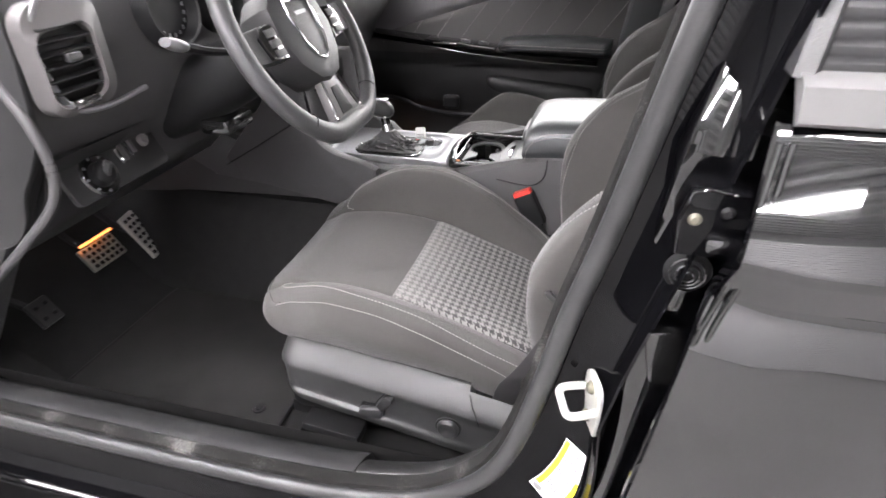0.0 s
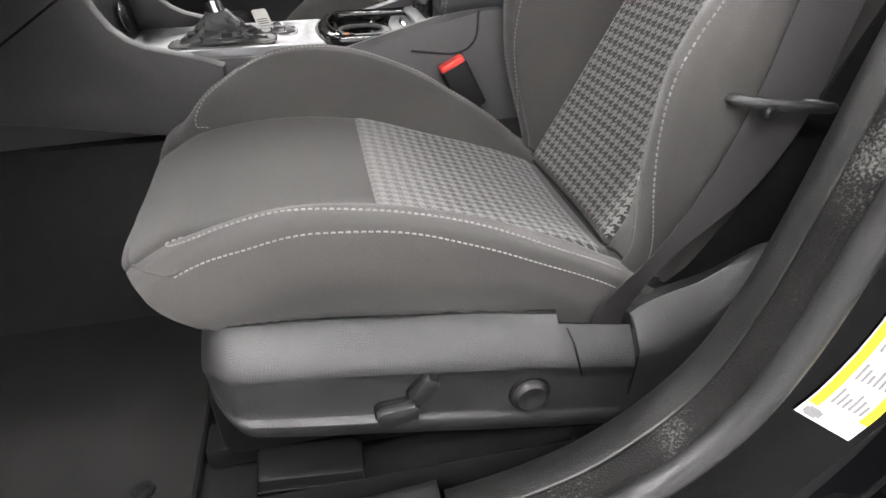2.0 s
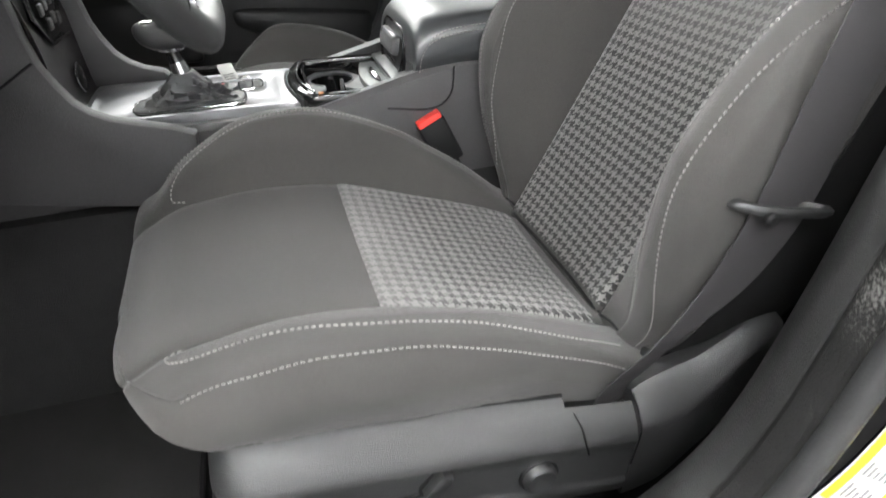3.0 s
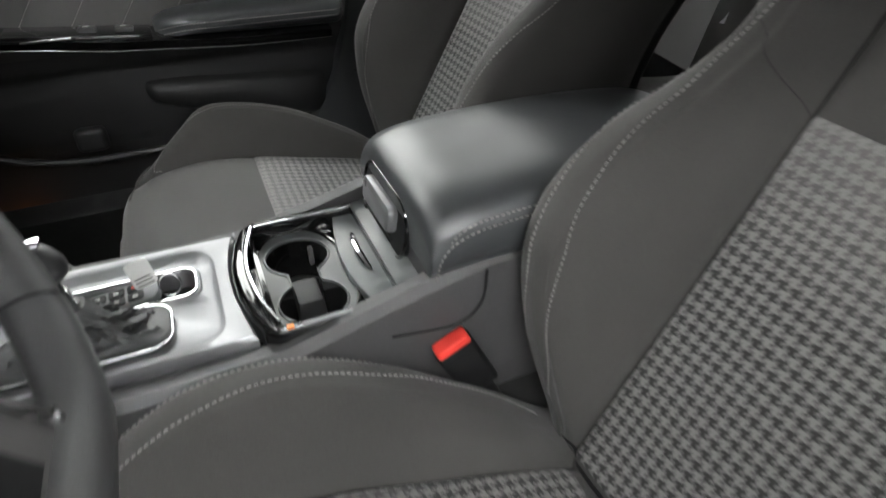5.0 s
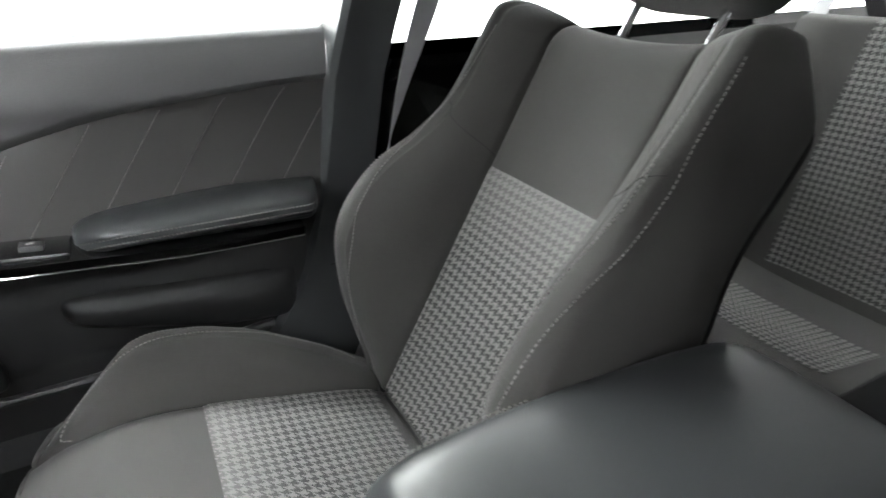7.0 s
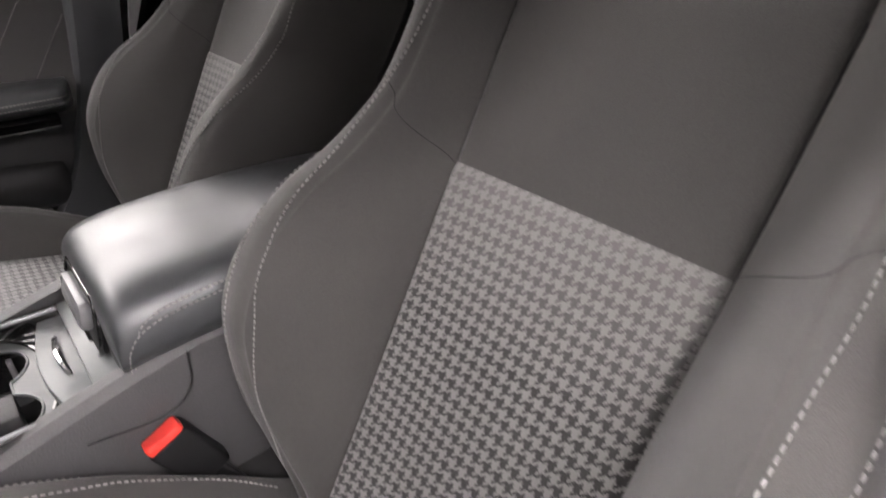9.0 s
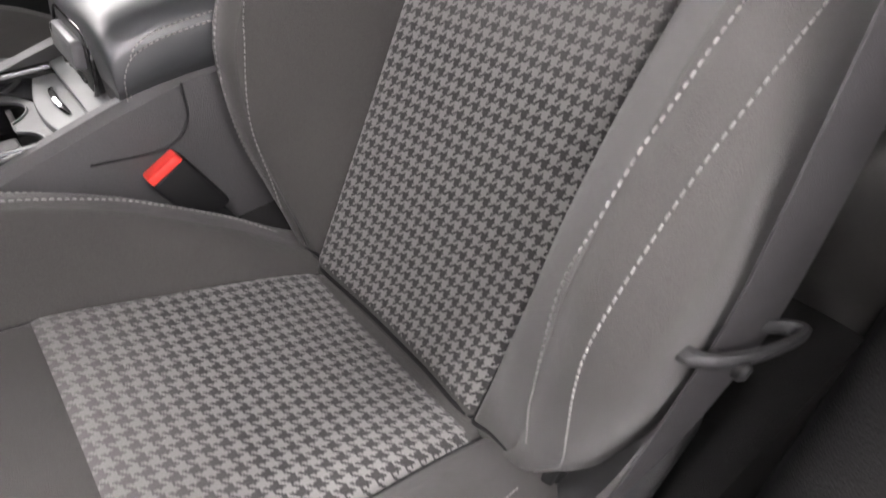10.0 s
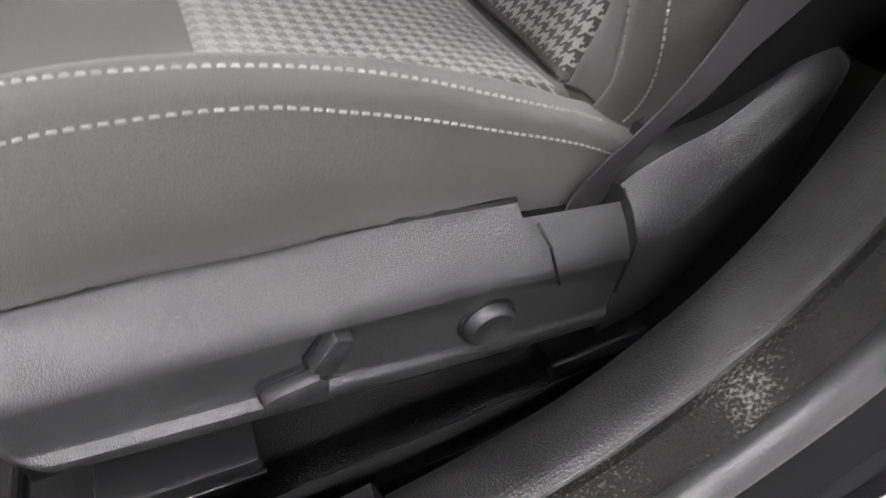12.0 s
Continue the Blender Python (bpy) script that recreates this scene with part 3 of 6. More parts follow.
        tube("seam", [p + n * 0.0001 for p, n in line_on(cu, [(sg * 3.0 / (NC - 1), t_of(-0.19)), (sg * 3.0 / (NC - 1), t_of(0.0)), (sg * 3.0 / (NC - 1), t_of(0.28))], 40, Vector((0, 0, 1)))], 0.0012, DARK, cush, sides=5)
    # dark tube added along the cushion and backrest crease to stand for its shade
    fold_shade = []
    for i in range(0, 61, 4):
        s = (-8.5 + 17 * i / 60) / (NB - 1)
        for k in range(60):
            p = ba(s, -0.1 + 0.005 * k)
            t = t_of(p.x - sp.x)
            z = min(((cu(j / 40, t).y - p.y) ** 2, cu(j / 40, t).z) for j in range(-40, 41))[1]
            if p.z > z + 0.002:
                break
        fold_shade.append(p)
    tube("fold_shade", spline(fold_shade, 60), lambda u: 0.0004 + 0.0021 * math.sin(math.pi * u) ** 0.5 if 0 < u < 1 else 0.0005, DARK, seat, sides=6, label="dark tube standing for shade between cushion and backrest")
    # headrest
    hc = sp.foot + UP_B * 0.752 + FW_B * (-0.065)
    rows = []
    e = lambda v, q: math.copysign(abs(v) ** q, v)
    for i in range(25):
        a = math.pi * i / 24
        row = []
        for k in range(36):
            b = math.tau * k / 36
            row.append(hc + UP_B * (-0.085 * e(math.cos(a), 0.5)) + Vector((0, 0.14 * e(math.sin(a), 0.45) * e(math.cos(b), 0.4), 0)) + FW_B * (0.055 * e(math.sin(a), 0.45) * e(math.sin(b), 0.6)))
        rows.append(row)
    hr = net("headrest", rows, FABRIC, seat, wrap=True, caps=True, label="dark cloth headrest")
    for dy in (-0.075, 0.075):
        a = sp.foot + UP_B * 0.59 + FW_B * (-0.07) + Vector((0, dy, 0))
        tube("post", [a, a + UP_B * 0.09], 0.006, CHROME, hr, sides=12, label="chrome headrest post")
        lathe("collar", [(0.0, 0), (0.014, 0), (0.014, 0.012), (0.01, 0.016), (0, 0.016)], Matrix.Translation(a + UP_B * 0.01) @ UP_B.to_track_quat("Z", "Y").to_matrix().to_4x4(), DARK, hr)
    rbox("seat_frame", (sp.x + 0.02, sp.y, 0.41), (0.42, 0.42, 0.1), DARK, seat, r=0.02)
    for dy in (-0.14, 0.14):
        rail = rbox("rail", (sp.x + 0.03, sp.y + dy, 0.315), (0.5, 0.045, 0.03), DARK, seat, r=0.004)
        rbox("rail_slide", (sp.x + 0.03, sp.y + dy, 0.345), (0.46, 0.028, 0.05), DARK, rail, r=0.004)
    return seat


DRV = Seat(0.0, -0.39, 0.0, 0.042, 0.076, -1, round_in=0.008, lead=0.03, panel=(-0.008, 0.022), panel_top=0.393)
driver = front_seat(DRV, "dark grey cloth driver's seat with houndstooth panels, beside the open doorway")
passenger = front_seat(Seat(0.05, 0.385, -0.008, 0.074, 0.062, 1, 0.025, panel=(-0.003, -0.008), panel_top=0.376, sag=0.03, lead_out=0.012), "dark grey cloth passenger seat with houndstooth panels, beyond the centre console")


# driver's seat side shield with its switches
def side_shield():
    y0 = -0.652
    bot = lambda x: curve1(x, ((-0.18, 0.44), (-0.14, 0.422), (0.02, 0.39), (0.17, 0.362), (0.25, 0.35)))
    rows = []
    for i in range(81):
        x = -0.176 + (0.236 + 0.176) * i / 80
        zt, zb = SHIELD_TOP(x), bot(x)
        fr = max(0.0, 1 - (x + 0.176) / 0.04)
        inn = 0.03 * fr ** 2.4
        zt -= 0.022 * fr ** 3
        zb += 0.02 * fr ** 3
        dep = 0.005 * max(0.0, min(1.0, (0.11 - x) / 0.14)) * max(0.0, min(1.0, (x + 0.152) / 0.012))
        prt = zt - zb
        slot = 0.03 if 0.161 < x < 0.24 else 0.0
        row = []
        for f, d in ((0.12, 0.06), (0.08, 0.04), (0.01, 0.0345), (0.0, 0.0325), (0.008, 0.03), (0.05, 0.022), (0.12, 0.0125), (0.19, 0.0055), (0.245, 0.0015), (0.285, 0.0), (0.315, 0.0), (0.325, 0.001 + dep), (0.34, 0.003 + dep), (0.45, 0.0045 + dep), (0.62, 0.0068 + dep), (0.72, 0.008 + dep), (0.75, 0.0075 + dep * 0.85), (0.765, 0.0066 + dep * 0.3), (0.785, 0.0058), (0.82, 0.0058), (0.88, 0.0085), (0.94, 0.013), (0.98, 0.018), (1.0, 0.025), (1.0, 0.05)):
            row.append((x, y0 + d + inn, zt - prt * f - (slot if d > 0.024 and f < 0.2 else 0)))
        rows.append(row)
    # dark tube laid in for the soft shadow line under the cushion side
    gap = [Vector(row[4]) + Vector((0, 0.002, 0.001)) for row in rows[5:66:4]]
    tube("gap_shade", spline(gap, 60), 0.0024, DARK, driver, sides=6, label="dark tube painting the shadow line between cushion and side shield")
    sh = net("side_shield", rows, PLASTIC, driver, label="grained black plastic side shield")
    outer = spline(((0.237, -0.6525, 0.47), (0.258, -0.6535, 0.471), (0.28, -0.654, 0.476), (0.302, -0.654, 0.494), (0.326, -0.654, 0.517), (0.352, -0.653, 0.543), (0.378, -0.65, 0.558), (0.392, -0.642, 0.562)), 40)
    inner = spline(((0.236, -0.626, 0.502), (0.25, -0.628, 0.513), (0.275, -0.63, 0.524), (0.305, -0.631, 0.533), (0.334, -0.631, 0.55), (0.354, -0.63, 0.565), (0.374, -0.624, 0.573), (0.385, -0.614, 0.572)), 40)
    rear = []
    for i, (o, q) in enumerate(zip(outer, inner)):
        f = i / 39
        low = Vector((o.x + 0.012 * f, o.y + 0.012, max(o.z - 0.118 + 0.03 * f, 0.352)))
        rear.append([q + Vector((0, 0.05, -0.03)), q + Vector((0, 0.006, -0.003)), q, q.lerp(o, 0.1) + Vector((0, 0, 0.002)), q.lerp(o, 0.5) + Vector((0, -0.002, 0.004)), q.lerp(o, 0.88) + Vector((0, -0.001, 0.0025)), o, o + Vector((0, 0.0, -0.006)), o.lerp(low, 0.5), low, low + Vector((0, 0.05, 0))])
    net("rear_shield", rear, PLASTIC, driver, label="grained black plastic rear shield", caps=True)
    tube("shield_joint", [q + Vector((0, -0.0006, 0.0006)) for q in (rear[0][3], rear[0][4], rear[0][5], rear[0][6], rear[0][7], rear[0][8])], 0.0011, DARK, driver, sides=5)
    # dark block on the belt slot's bottom stands for its unlit inside
    rbox("slot_shade", (0.2, y0 + 0.036, 0.478), (0.075, 0.044, 0.012), DARK, driver, rot=(0, 8, 0), r=0.002)
    tube("shield_joint", [(0.162, y0 + 0.01, 0.509), (0.167, y0 - 0.0005, 0.497), (0.179, y0 - 0.001, 0.455)], 0.0012, DARK, sh, sides=5)
    yk = y0 + 0.0065
    prism("switch_well", [(-0.0285, 0.4455), (-0.023, 0.4515), (0.0025, 0.4545), (0.0035, 0.463), (0.0185, 0.4835), (0.0245, 0.4865), (0.0365, 0.481), (0.0365, 0.471), (0.0215, 0.4505), (0.0175, 0.4465), (0.0155, 0.4315), (-0.0225, 0.4275), (-0.0285, 0.434)], "y", yk - 0.0005, yk + 0.012, DARK, sh, r=0.001)
    prism("slide_switch", [(-0.0265, 0.4445), (-0.021, 0.4495), (0.01, 0.4525), (0.0155, 0.4475), (0.0135, 0.4335), (-0.02, 0.4295), (-0.0265, 0.435)], "y", yk - 0.011, yk + 0.004, PLASTIC_DEEP, sh, r=0.004, label="black seat slide switch")
    prism("recline_switch", [(0.0055, 0.4615), (0.0195, 0.4815), (0.025, 0.4845), (0.0345, 0.4795), (0.0345, 0.472), (0.0205, 0.453), (0.012, 0.454)], "y", yk - 0.012, yk + 0.004, PLASTIC_DEEP, sh, r=0.004, label="black backrest switch")
    m = pose(0.127, y0 + 0.0055, 0.437, 90, 0, 0) @ Matrix.Scale(0.9, 4)
    lathe("knob_gap", [(0, 0.0), (0.0235, 0.0), (0.0245, -0.003), (0, -0.003)], m @ pose(0, 0, 0.0035), DARK, sh)
    lathe("lumbar_knob", [(0, 0.0085), (0.006, 0.0088), (0.012, 0.0115), (0.0165, 0.012), (0.0195, 0.0095), (0.0208, 0.005), (0.021, -0.004), (0, -0.004)], m, PLASTIC_DEEP, sh, label="round black lumbar knob")
    cap = rbox("rail_cap", (-0.1, -0.612, 0.345), (0.11, 0.05, 0.03), DARK, driver, r=0.006, rot=(0, 6, 0))
    rbox("cap_strip", (-0.1, -0.637, 0.34), (0.112, 0.006, 0.012), PIANO, cap, r=0.002, rot=(0, 6, 0))
    rbox("rail_end", (0.25, -0.62, 0.31), (0.1, 0.04, 0.02), DARK, driver, r=0.004)


side_shield()


def seat_flap():
    """Creased black cloth between cushion, backrest foot and side shield."""
    rows = []
    for i in range(41):
        f = i / 40
        row = []
        for j in range(15):
            g = j / 14
            crease = 0.004 * math.sin(9 * f + 14 * g) + 0.003 * math.sin(23 * g - 11 * f)
            row.append((0.25 + 0.165 * f + 0.03 * g, -0.604 + 0.028 * g ** 2 + crease, 0.47 + 0.05 * f + (0.075 + 0.06 * f) * g))
        rows.append(row)
    net("side_flap", rows, BACKING, driver, label="creased black cloth flap")


seat_flap()


# ---- car shell ----
def smoothpath(pts, n):
    return spline([(x, 0, z) for x, z in pts], n)


SILL = ((-1.35, 0.47), (-1.1, 0.445), (-0.8, 0.437), (-0.4, 0.435), (-0.1, 0.437), (0.02, 0.446), (0.106, 0.466), (0.16, 0.494), (0.211, 0.541), (0.243, 0.604), (0.27, 0.7), (0.293, 0.8), (0.325, 0.915), (0.372, 1.11), (0.41, 1.27), (0.425, 1.36), (0.4, 1.42), (0.2, 1.445), (-0.1, 1.42))


def opening_sweep(name, prof, mat, parent, lo=0.0, hi=1.0, n=420, wrap=False, label="", side=-1, narrow=False):
    """A profile of (outward, across) carried round the door opening."""
    pts = smoothpath(SILL, n)
    rows = []
    for i in range(int(lo * (n - 1)), int(hi * (n - 1)) + 1):
        t = (pts[min(i + 1, n - 1)] - pts[max(i - 1, 0)]).normalized()
        o = Vector((t.z, 0, -t.x))
        k = 1 - 0.42 * max(0.0, min(1.0, (pts[i].z - 0.58) / 0.13)) if narrow and pts[i].x > 0.1 else 1.0
        rows.append([pts[i] + o * (a if a < 0.025 else 0.025 + (a - 0.025) * k) + Vector((0, side * b, 0)) for a, b in prof])
    return net(name, rows, mat, parent, wrap, wrap, label)


body = root("car_body", (0, 0, 0.2), "glossy black four-door saloon body with the driver's door open", "car body")
JAMB = [(0.008, 0.793), (0.02, 0.796), (0.05, 0.798), (0.058, 0.8), (0.104, 0.823), (0.111, 0.828), (0.115, 0.836), (0.118, 0.848), (0.122, 0.85), (0.125, 0.845), (0.126, 0.8)]
opening_sweep("door_jamb", JAMB, PAINT_DIM, body, label="glossy black painted door jamb", narrow=True)
seal_l = root("door_seal", (0, -0.8, 0.43), "grey rubber door seal with a dusty flocked lip round the doorway", "door seal")
opening_sweep("bulb", [(0.013 + 0.012 * math.cos(k * math.tau / 12), 0.808 + 0.011 * math.sin(k * math.tau / 12)) for k in range(12)], RUBBER, seal_l, wrap=True)
opening_sweep("lip", [(0.001, 0.776), (-0.0045, 0.782), (-0.005, 0.79), (-0.0015, 0.799), (0.008, 0.804), (0.012, 0.79)], FLOCK, seal_l, wrap=True, label="dusty flocked lip")
far_sill = root("sill_trim", (-0.4, 0.75, 0.4), "dark grained plastic sill trim under the passenger door", "sill trim")
opening_sweep("plate", [(0.16, 0.7), (0.05, 0.705), (0.028, 0.713), (0.018, 0.728), (0.008, 0.752), (0.004, 0.764)], SILLP, far_sill, 0.0, 0.3, side=1)
sill_trim = root("sill_trim", (-0.4, -0.75, 0.4), "black grained plastic sill trim plate", "sill trim")
opening_sweep("plate", [(0.16, 0.7), (0.05, 0.705), (0.028, 0.713), (0.018, 0.728), (0.008, 0.755), (0.004, 0.772), (0.008, 0.782)], SILLP, sill_trim, 0.0, 0.275)
pillar_trim = root("pillar_trim", (0.3, -0.75, 0.45), "black leather-grained trim curving up the centre pillar", "pillar trim")
opening_sweep("cover", [(0.16, 0.712), (0.062, 0.714), (0.042, 0.718), (0.028, 0.726), (0.017, 0.737), (0.008, 0.75), (0.003, 0.76), (0.001, 0.768), (0.001, 0.774), (0.006, 0.78)], TRIM, pillar_trim, 0.2775, 0.845)

# rear door skin, carried along the car
DOOR = ((0.30, 0.86), (0.36, 0.885), (0.45, 0.905), (0.6, 0.925), (0.75, 0.934), (0.86, 0.93), (0.895, 0.917), (0.905, 0.913), (0.909, 0.914), (0.938, 0.9285), (0.945, 0.931), (0.952, 0.929), (0.985, 0.9115), (1.02, 0.8925), (1.034, 0.885), (1.038, 0.882))


def rear_door():
    d = root("rear_door", (0.9, -0.9, 0.3), "closed glossy black rear door with sharp body creases", "car door")
    prof = [(a, b) for a, b in DOOR]
    rows = []
    for i in range(25):
        f = i / 24
        row = []
        for z, y in prof:
            x0 = curve1(z, ((0.3, 0.33), (0.55, 0.365), (0.68, 0.381), (0.875, 0.408), (0.93, 0.425), (1.04, 0.442)))
            x = x0 + (1.5 - x0) * f
            row.append((x, -y + 0.012 * (abs(2 * f - 1) ** 60), z))
        rows.append(row)
    # turned-in front edge
    first = [(p[0] + 0.004, p[1] + 0.03, p[2]) for p in rows[0]]
    net("door_skin", [first] + [[(p[0] - 0.002, p[1] + 0.004, p[2]) for p in rows[0]]] + rows, PAINT, d)
    rows = [[(x, -0.884, 1.0405), (x, -0.8885, 1.044), (x, -0.884, 1.068), (x, -0.868, 1.074), (x, -0.85, 1.074)] for x in (0.447, 0.46, 0.9, 1.5)]
    net("belt_moulding", rows, MOULD, d, caps=True, label="satin grey window moulding")
    net("window", [[(x0, -0.862, 1.07), (x0 + 0.09, -0.69, 1.42)] for x0 in (0.46, 1.0, 1.45)], TINT, d, label="dark tinted rear side window")
    net("window_frame", [[(0.442 + q, -0.87 + e, 1.07), (0.535 + q, -0.69 + e, 1.42)] for q, e in ((0.0, 0.03), (0.0, 0.004), (0.004, 0.0), (0.012, -0.002), (0.016, 0.002), (0.018, 0.02))], PLASTIC_DEEP, d, label="satin dark window frame")
    for q in (0.0, 0.008):
        tube("edge_seal", [(0.36 + q, -0.9, 0.5), (0.383 + q, -0.912, 0.7), (0.41 + q, -0.914, 0.87), (0.43 + q, -0.905, 0.94), (0.44 + q, -0.89, 1.03)], 0.0028, PIANO, d, n=20)
    return d


rear_door()


def shell():
    """Roof, pillars, windscreen frame and outer skin that close the cabin."""
    # B pillar outer panel with two pressed ribs in its upper half
    rows = []
    for i in range(40):
        z = 0.45 + 0.97 * i / 39
        xo = curve1(z, ((0.45, 0.33), (0.55, 0.35), (0.65, 0.361), (0.77, 0.363), (0.87, 0.371), (1.02, 0.392), (1.2, 0.44), (1.42, 0.49)))
        yo = -0.838 + max(0, z - 0.97) * 0.42 + 0.03 * max(0.0, min(1.0, (0.985 - z) / 0.02))
        rib = 0.006 * max(0.0, min(1.0, (z - 0.985) / 0.012))
        row = [(xo - 0.01, yo + 0.03, z), (xo, yo + 0.002, z), (xo + 0.004, yo - 0.002, z)]
        for k in range(14):
            f = k / 13
            bump = rib * (math.exp(-((f - 0.12) / 0.05) ** 2) + math.exp(-((f - 0.42) / 0.05) ** 2))
            row.append((xo + 0.012 + 0.085 * f, yo - 0.004 - 0.012 * f - bump, z))
        row += [(xo + 0.108, yo + 0.0, z), (xo + 0.115, yo + 0.1, z)]
        rows.append(row)
    net("pillar", rows, PAINT, body, label="glossy black centre pillar")
    # passenger side skin below the glass, roof, front and rear panels
    rows = []
    for x in (-2.0, -1.0, 0.3, 1.5, 2.4):
        rows.append([(x, 0.8, 0.25), (x, 0.92, 0.3), (x, 0.93, 0.75), (x, 0.9, 0.95), (x, 0.86, 0.985)])
    net("side_skin", rows, PAINT, body)
    rows = []
    for x, z, w in ((-0.35, 1.36, 0.6), (-0.1, 1.44, 0.6), (0.5, 1.48, 0.6), (1.1, 1.45, 0.58), (1.45, 1.38, 0.55)):
        rows.append([(x, -w - 0.06, z - 0.07), (x, -w, z - 0.02), (x, -0.3, z), (x, 0.3, z), (x, w, z - 0.02), (x, w + 0.06, z - 0.07)])
    net("roof", rows, PAINT, body)
    net("headliner", [[Vector(p) - Vector((0, 0, 0.03)) for p in r] for r in rows], HEAD, body, label="light grey headliner")
    for sy in (-1, 1):
        tube("screen_pillar", [(-1.05, sy * 0.78, 0.98), (-0.7, sy * 0.73, 1.18), (-0.33, sy * 0.66, 1.35)], 0.045, PAINT, body, n=10)
        tube("rear_pillar", [(1.35, sy * 0.62, 1.38), (1.7, sy * 0.7, 1.15), (2.0, sy * 0.78, 0.98)], 0.09, PAINT, body, n=10)
    rbox("bonnet", (-1.75, 0, 0.93), (1.4, 1.7, 0.06), PAINT, body, r=0.02)
    rbox("bulkhead", (-1.12, 0, 0.6), (0.08, 1.6, 0.7), DARK, body, r=0.01)
    rbox("parcel_shelf", (1.75, 0, 0.94), (0.7, 1.4, 0.04), CARPET, body, r=0.01)
    rbox("boot_lid", (2.2, 0, 0.99), (0.5, 1.6, 0.04), PAINT, body, r=0.01)
    rbox("floor_pan", (0.1, 0, 0.23), (3.4, 1.7, 0.04), DARK, body, r=0.01)
    rbox("rear_sill", (1.0, -0.8, 0.36), (1.3, 0.12, 0.2), PAINT, body, r=0.01)
    rbox("front_wing", (-1.75, -0.86, 0.65), (1.3, 0.1, 0.55), PAINT, body, r=0.03)

    net("rear_side_glass", [[(x, 0.86, 0.98), (x + 0.03, 0.66, 1.4)] for x in (0.45, 1.0, 1.5)], smoke, body, label="smoked rear side window")
    net("rear_screen", [[(1.47, y, 1.37), (2.05, y * 1.1, 0.98)] for y in (-0.58, 0, 0.58)], smoke, body, label="smoked rear window")


shell()


def front_door():
    """The driver's door, swung wide open ahead of the doorway."""
    d = root("front_door", (-0.98, -0.9, 0.4), "wide open black driver's door", "car door")
    m = pose(-0.98, -0.92, 0.0, 0, 0, -62)
    prism("door_skin", [(0.02, 0.42), (0.0, 0.75), (0.03, 1.0), (1.08, 1.02), (1.12, 0.8), (1.05, 0.42)], "y", -0.09, -0.05, PAINT, d, r=0.015, m=m)
    prism("door_panel", [(0.05, 0.45), (0.03, 0.75), (0.06, 0.98), (1.04, 1.0), (1.08, 0.8), (1.0, 0.45)], "y", -0.05, 0.0, PLASTIC, d, r=0.015, m=m)
    tube("window_frame", [m @ Vector(p) for p in ((0.1, -0.05, 1.0), (0.5, -0.01, 1.3), (0.75, 0.02, 1.4), (1.0, 0.02, 1.38), (1.08, -0.03, 1.02))], 0.018, DARK, d, n=24)


front_door()


def carpet():
    # carpet follows floor, tunnel and toe board
    rows = []
    for x in (-1.05, -0.98, -0.9, -0.8, -0.72, -0.5, 0.0, 0.5, 0.62, 0.7, 1.2):
        toe = curve1(x, ((-1.05, 0.62), (-0.98, 0.5), (-0.9, 0.4), (-0.8, 0.315), (-0.7, 0.285), (0, 0.285)))
        row = []
        for y in (-0.7, -0.66, -0.6, -0.3, -0.22, -0.17, -0.13, 0, 0.13, 0.17, 0.22, 0.3, 0.6, 0.66, 0.7):
            zz = toe if abs(y) > 0.18 else max(toe, 0.55 if abs(y) < 0.15 else 0.5)
            if abs(y) > 0.67:
                zz = max(zz, 0.42)
            row.append((x, y, zz))
        rows.append(row)
    ob = net("carpet", rows, CARPET)
    fr = prism("foot_rest", [(-0.98, 0.52), (-0.8, 0.4), (-0.62, 0.3), (-0.62, 0.28), (-0.98, 0.28)], "y", -0.7, -0.62, CARPET, r=0.012)
    tagged(fr, "carpeted footrest beside the sill", "footrest", kind="structure")
    tagged(ob, "black moulded cabin carpet", "carpet", kind="structure")


carpet()


def floor_mat():
    outline = rounded(-0.74, -0.652, -0.235, -0.19, 0.05, 6)
    m = root("floor_mat", (-0.45, -0.41, 0.287), "black carpet floor mat with a bound edge", "floor mat")
    prism("mat_body", outline, "z", 0.287, 0.296, MAT, m, r=0.002)
    tube("binding", [(x, y, 0.294) for x, y in outline], 0.0042, DARK, m, sides=6, closed=True)
    lathe("fastener", [(0.0, 0.003), (0.006, 0.003), (0.008, 0.0), (0.013, 0.001), (0.014, -0.002), (0, -0.002)], pose(-0.293, -0.563, 0.299), DARK, m, label="round black mat fastener")


floor_mat()


# ---- centre console ----
def CONSOLE_FOOT(x):
    return curve1(x, FOOT)


FOOT = ((-0.95, 0.8), (-0.75, 0.735), (-0.66, 0.675), (-0.58, 0.62), (-0.45, 0.601), (-0.3, 0.572), (-0.1, 0.53), (0.1, 0.49), (0.62, 0.45))


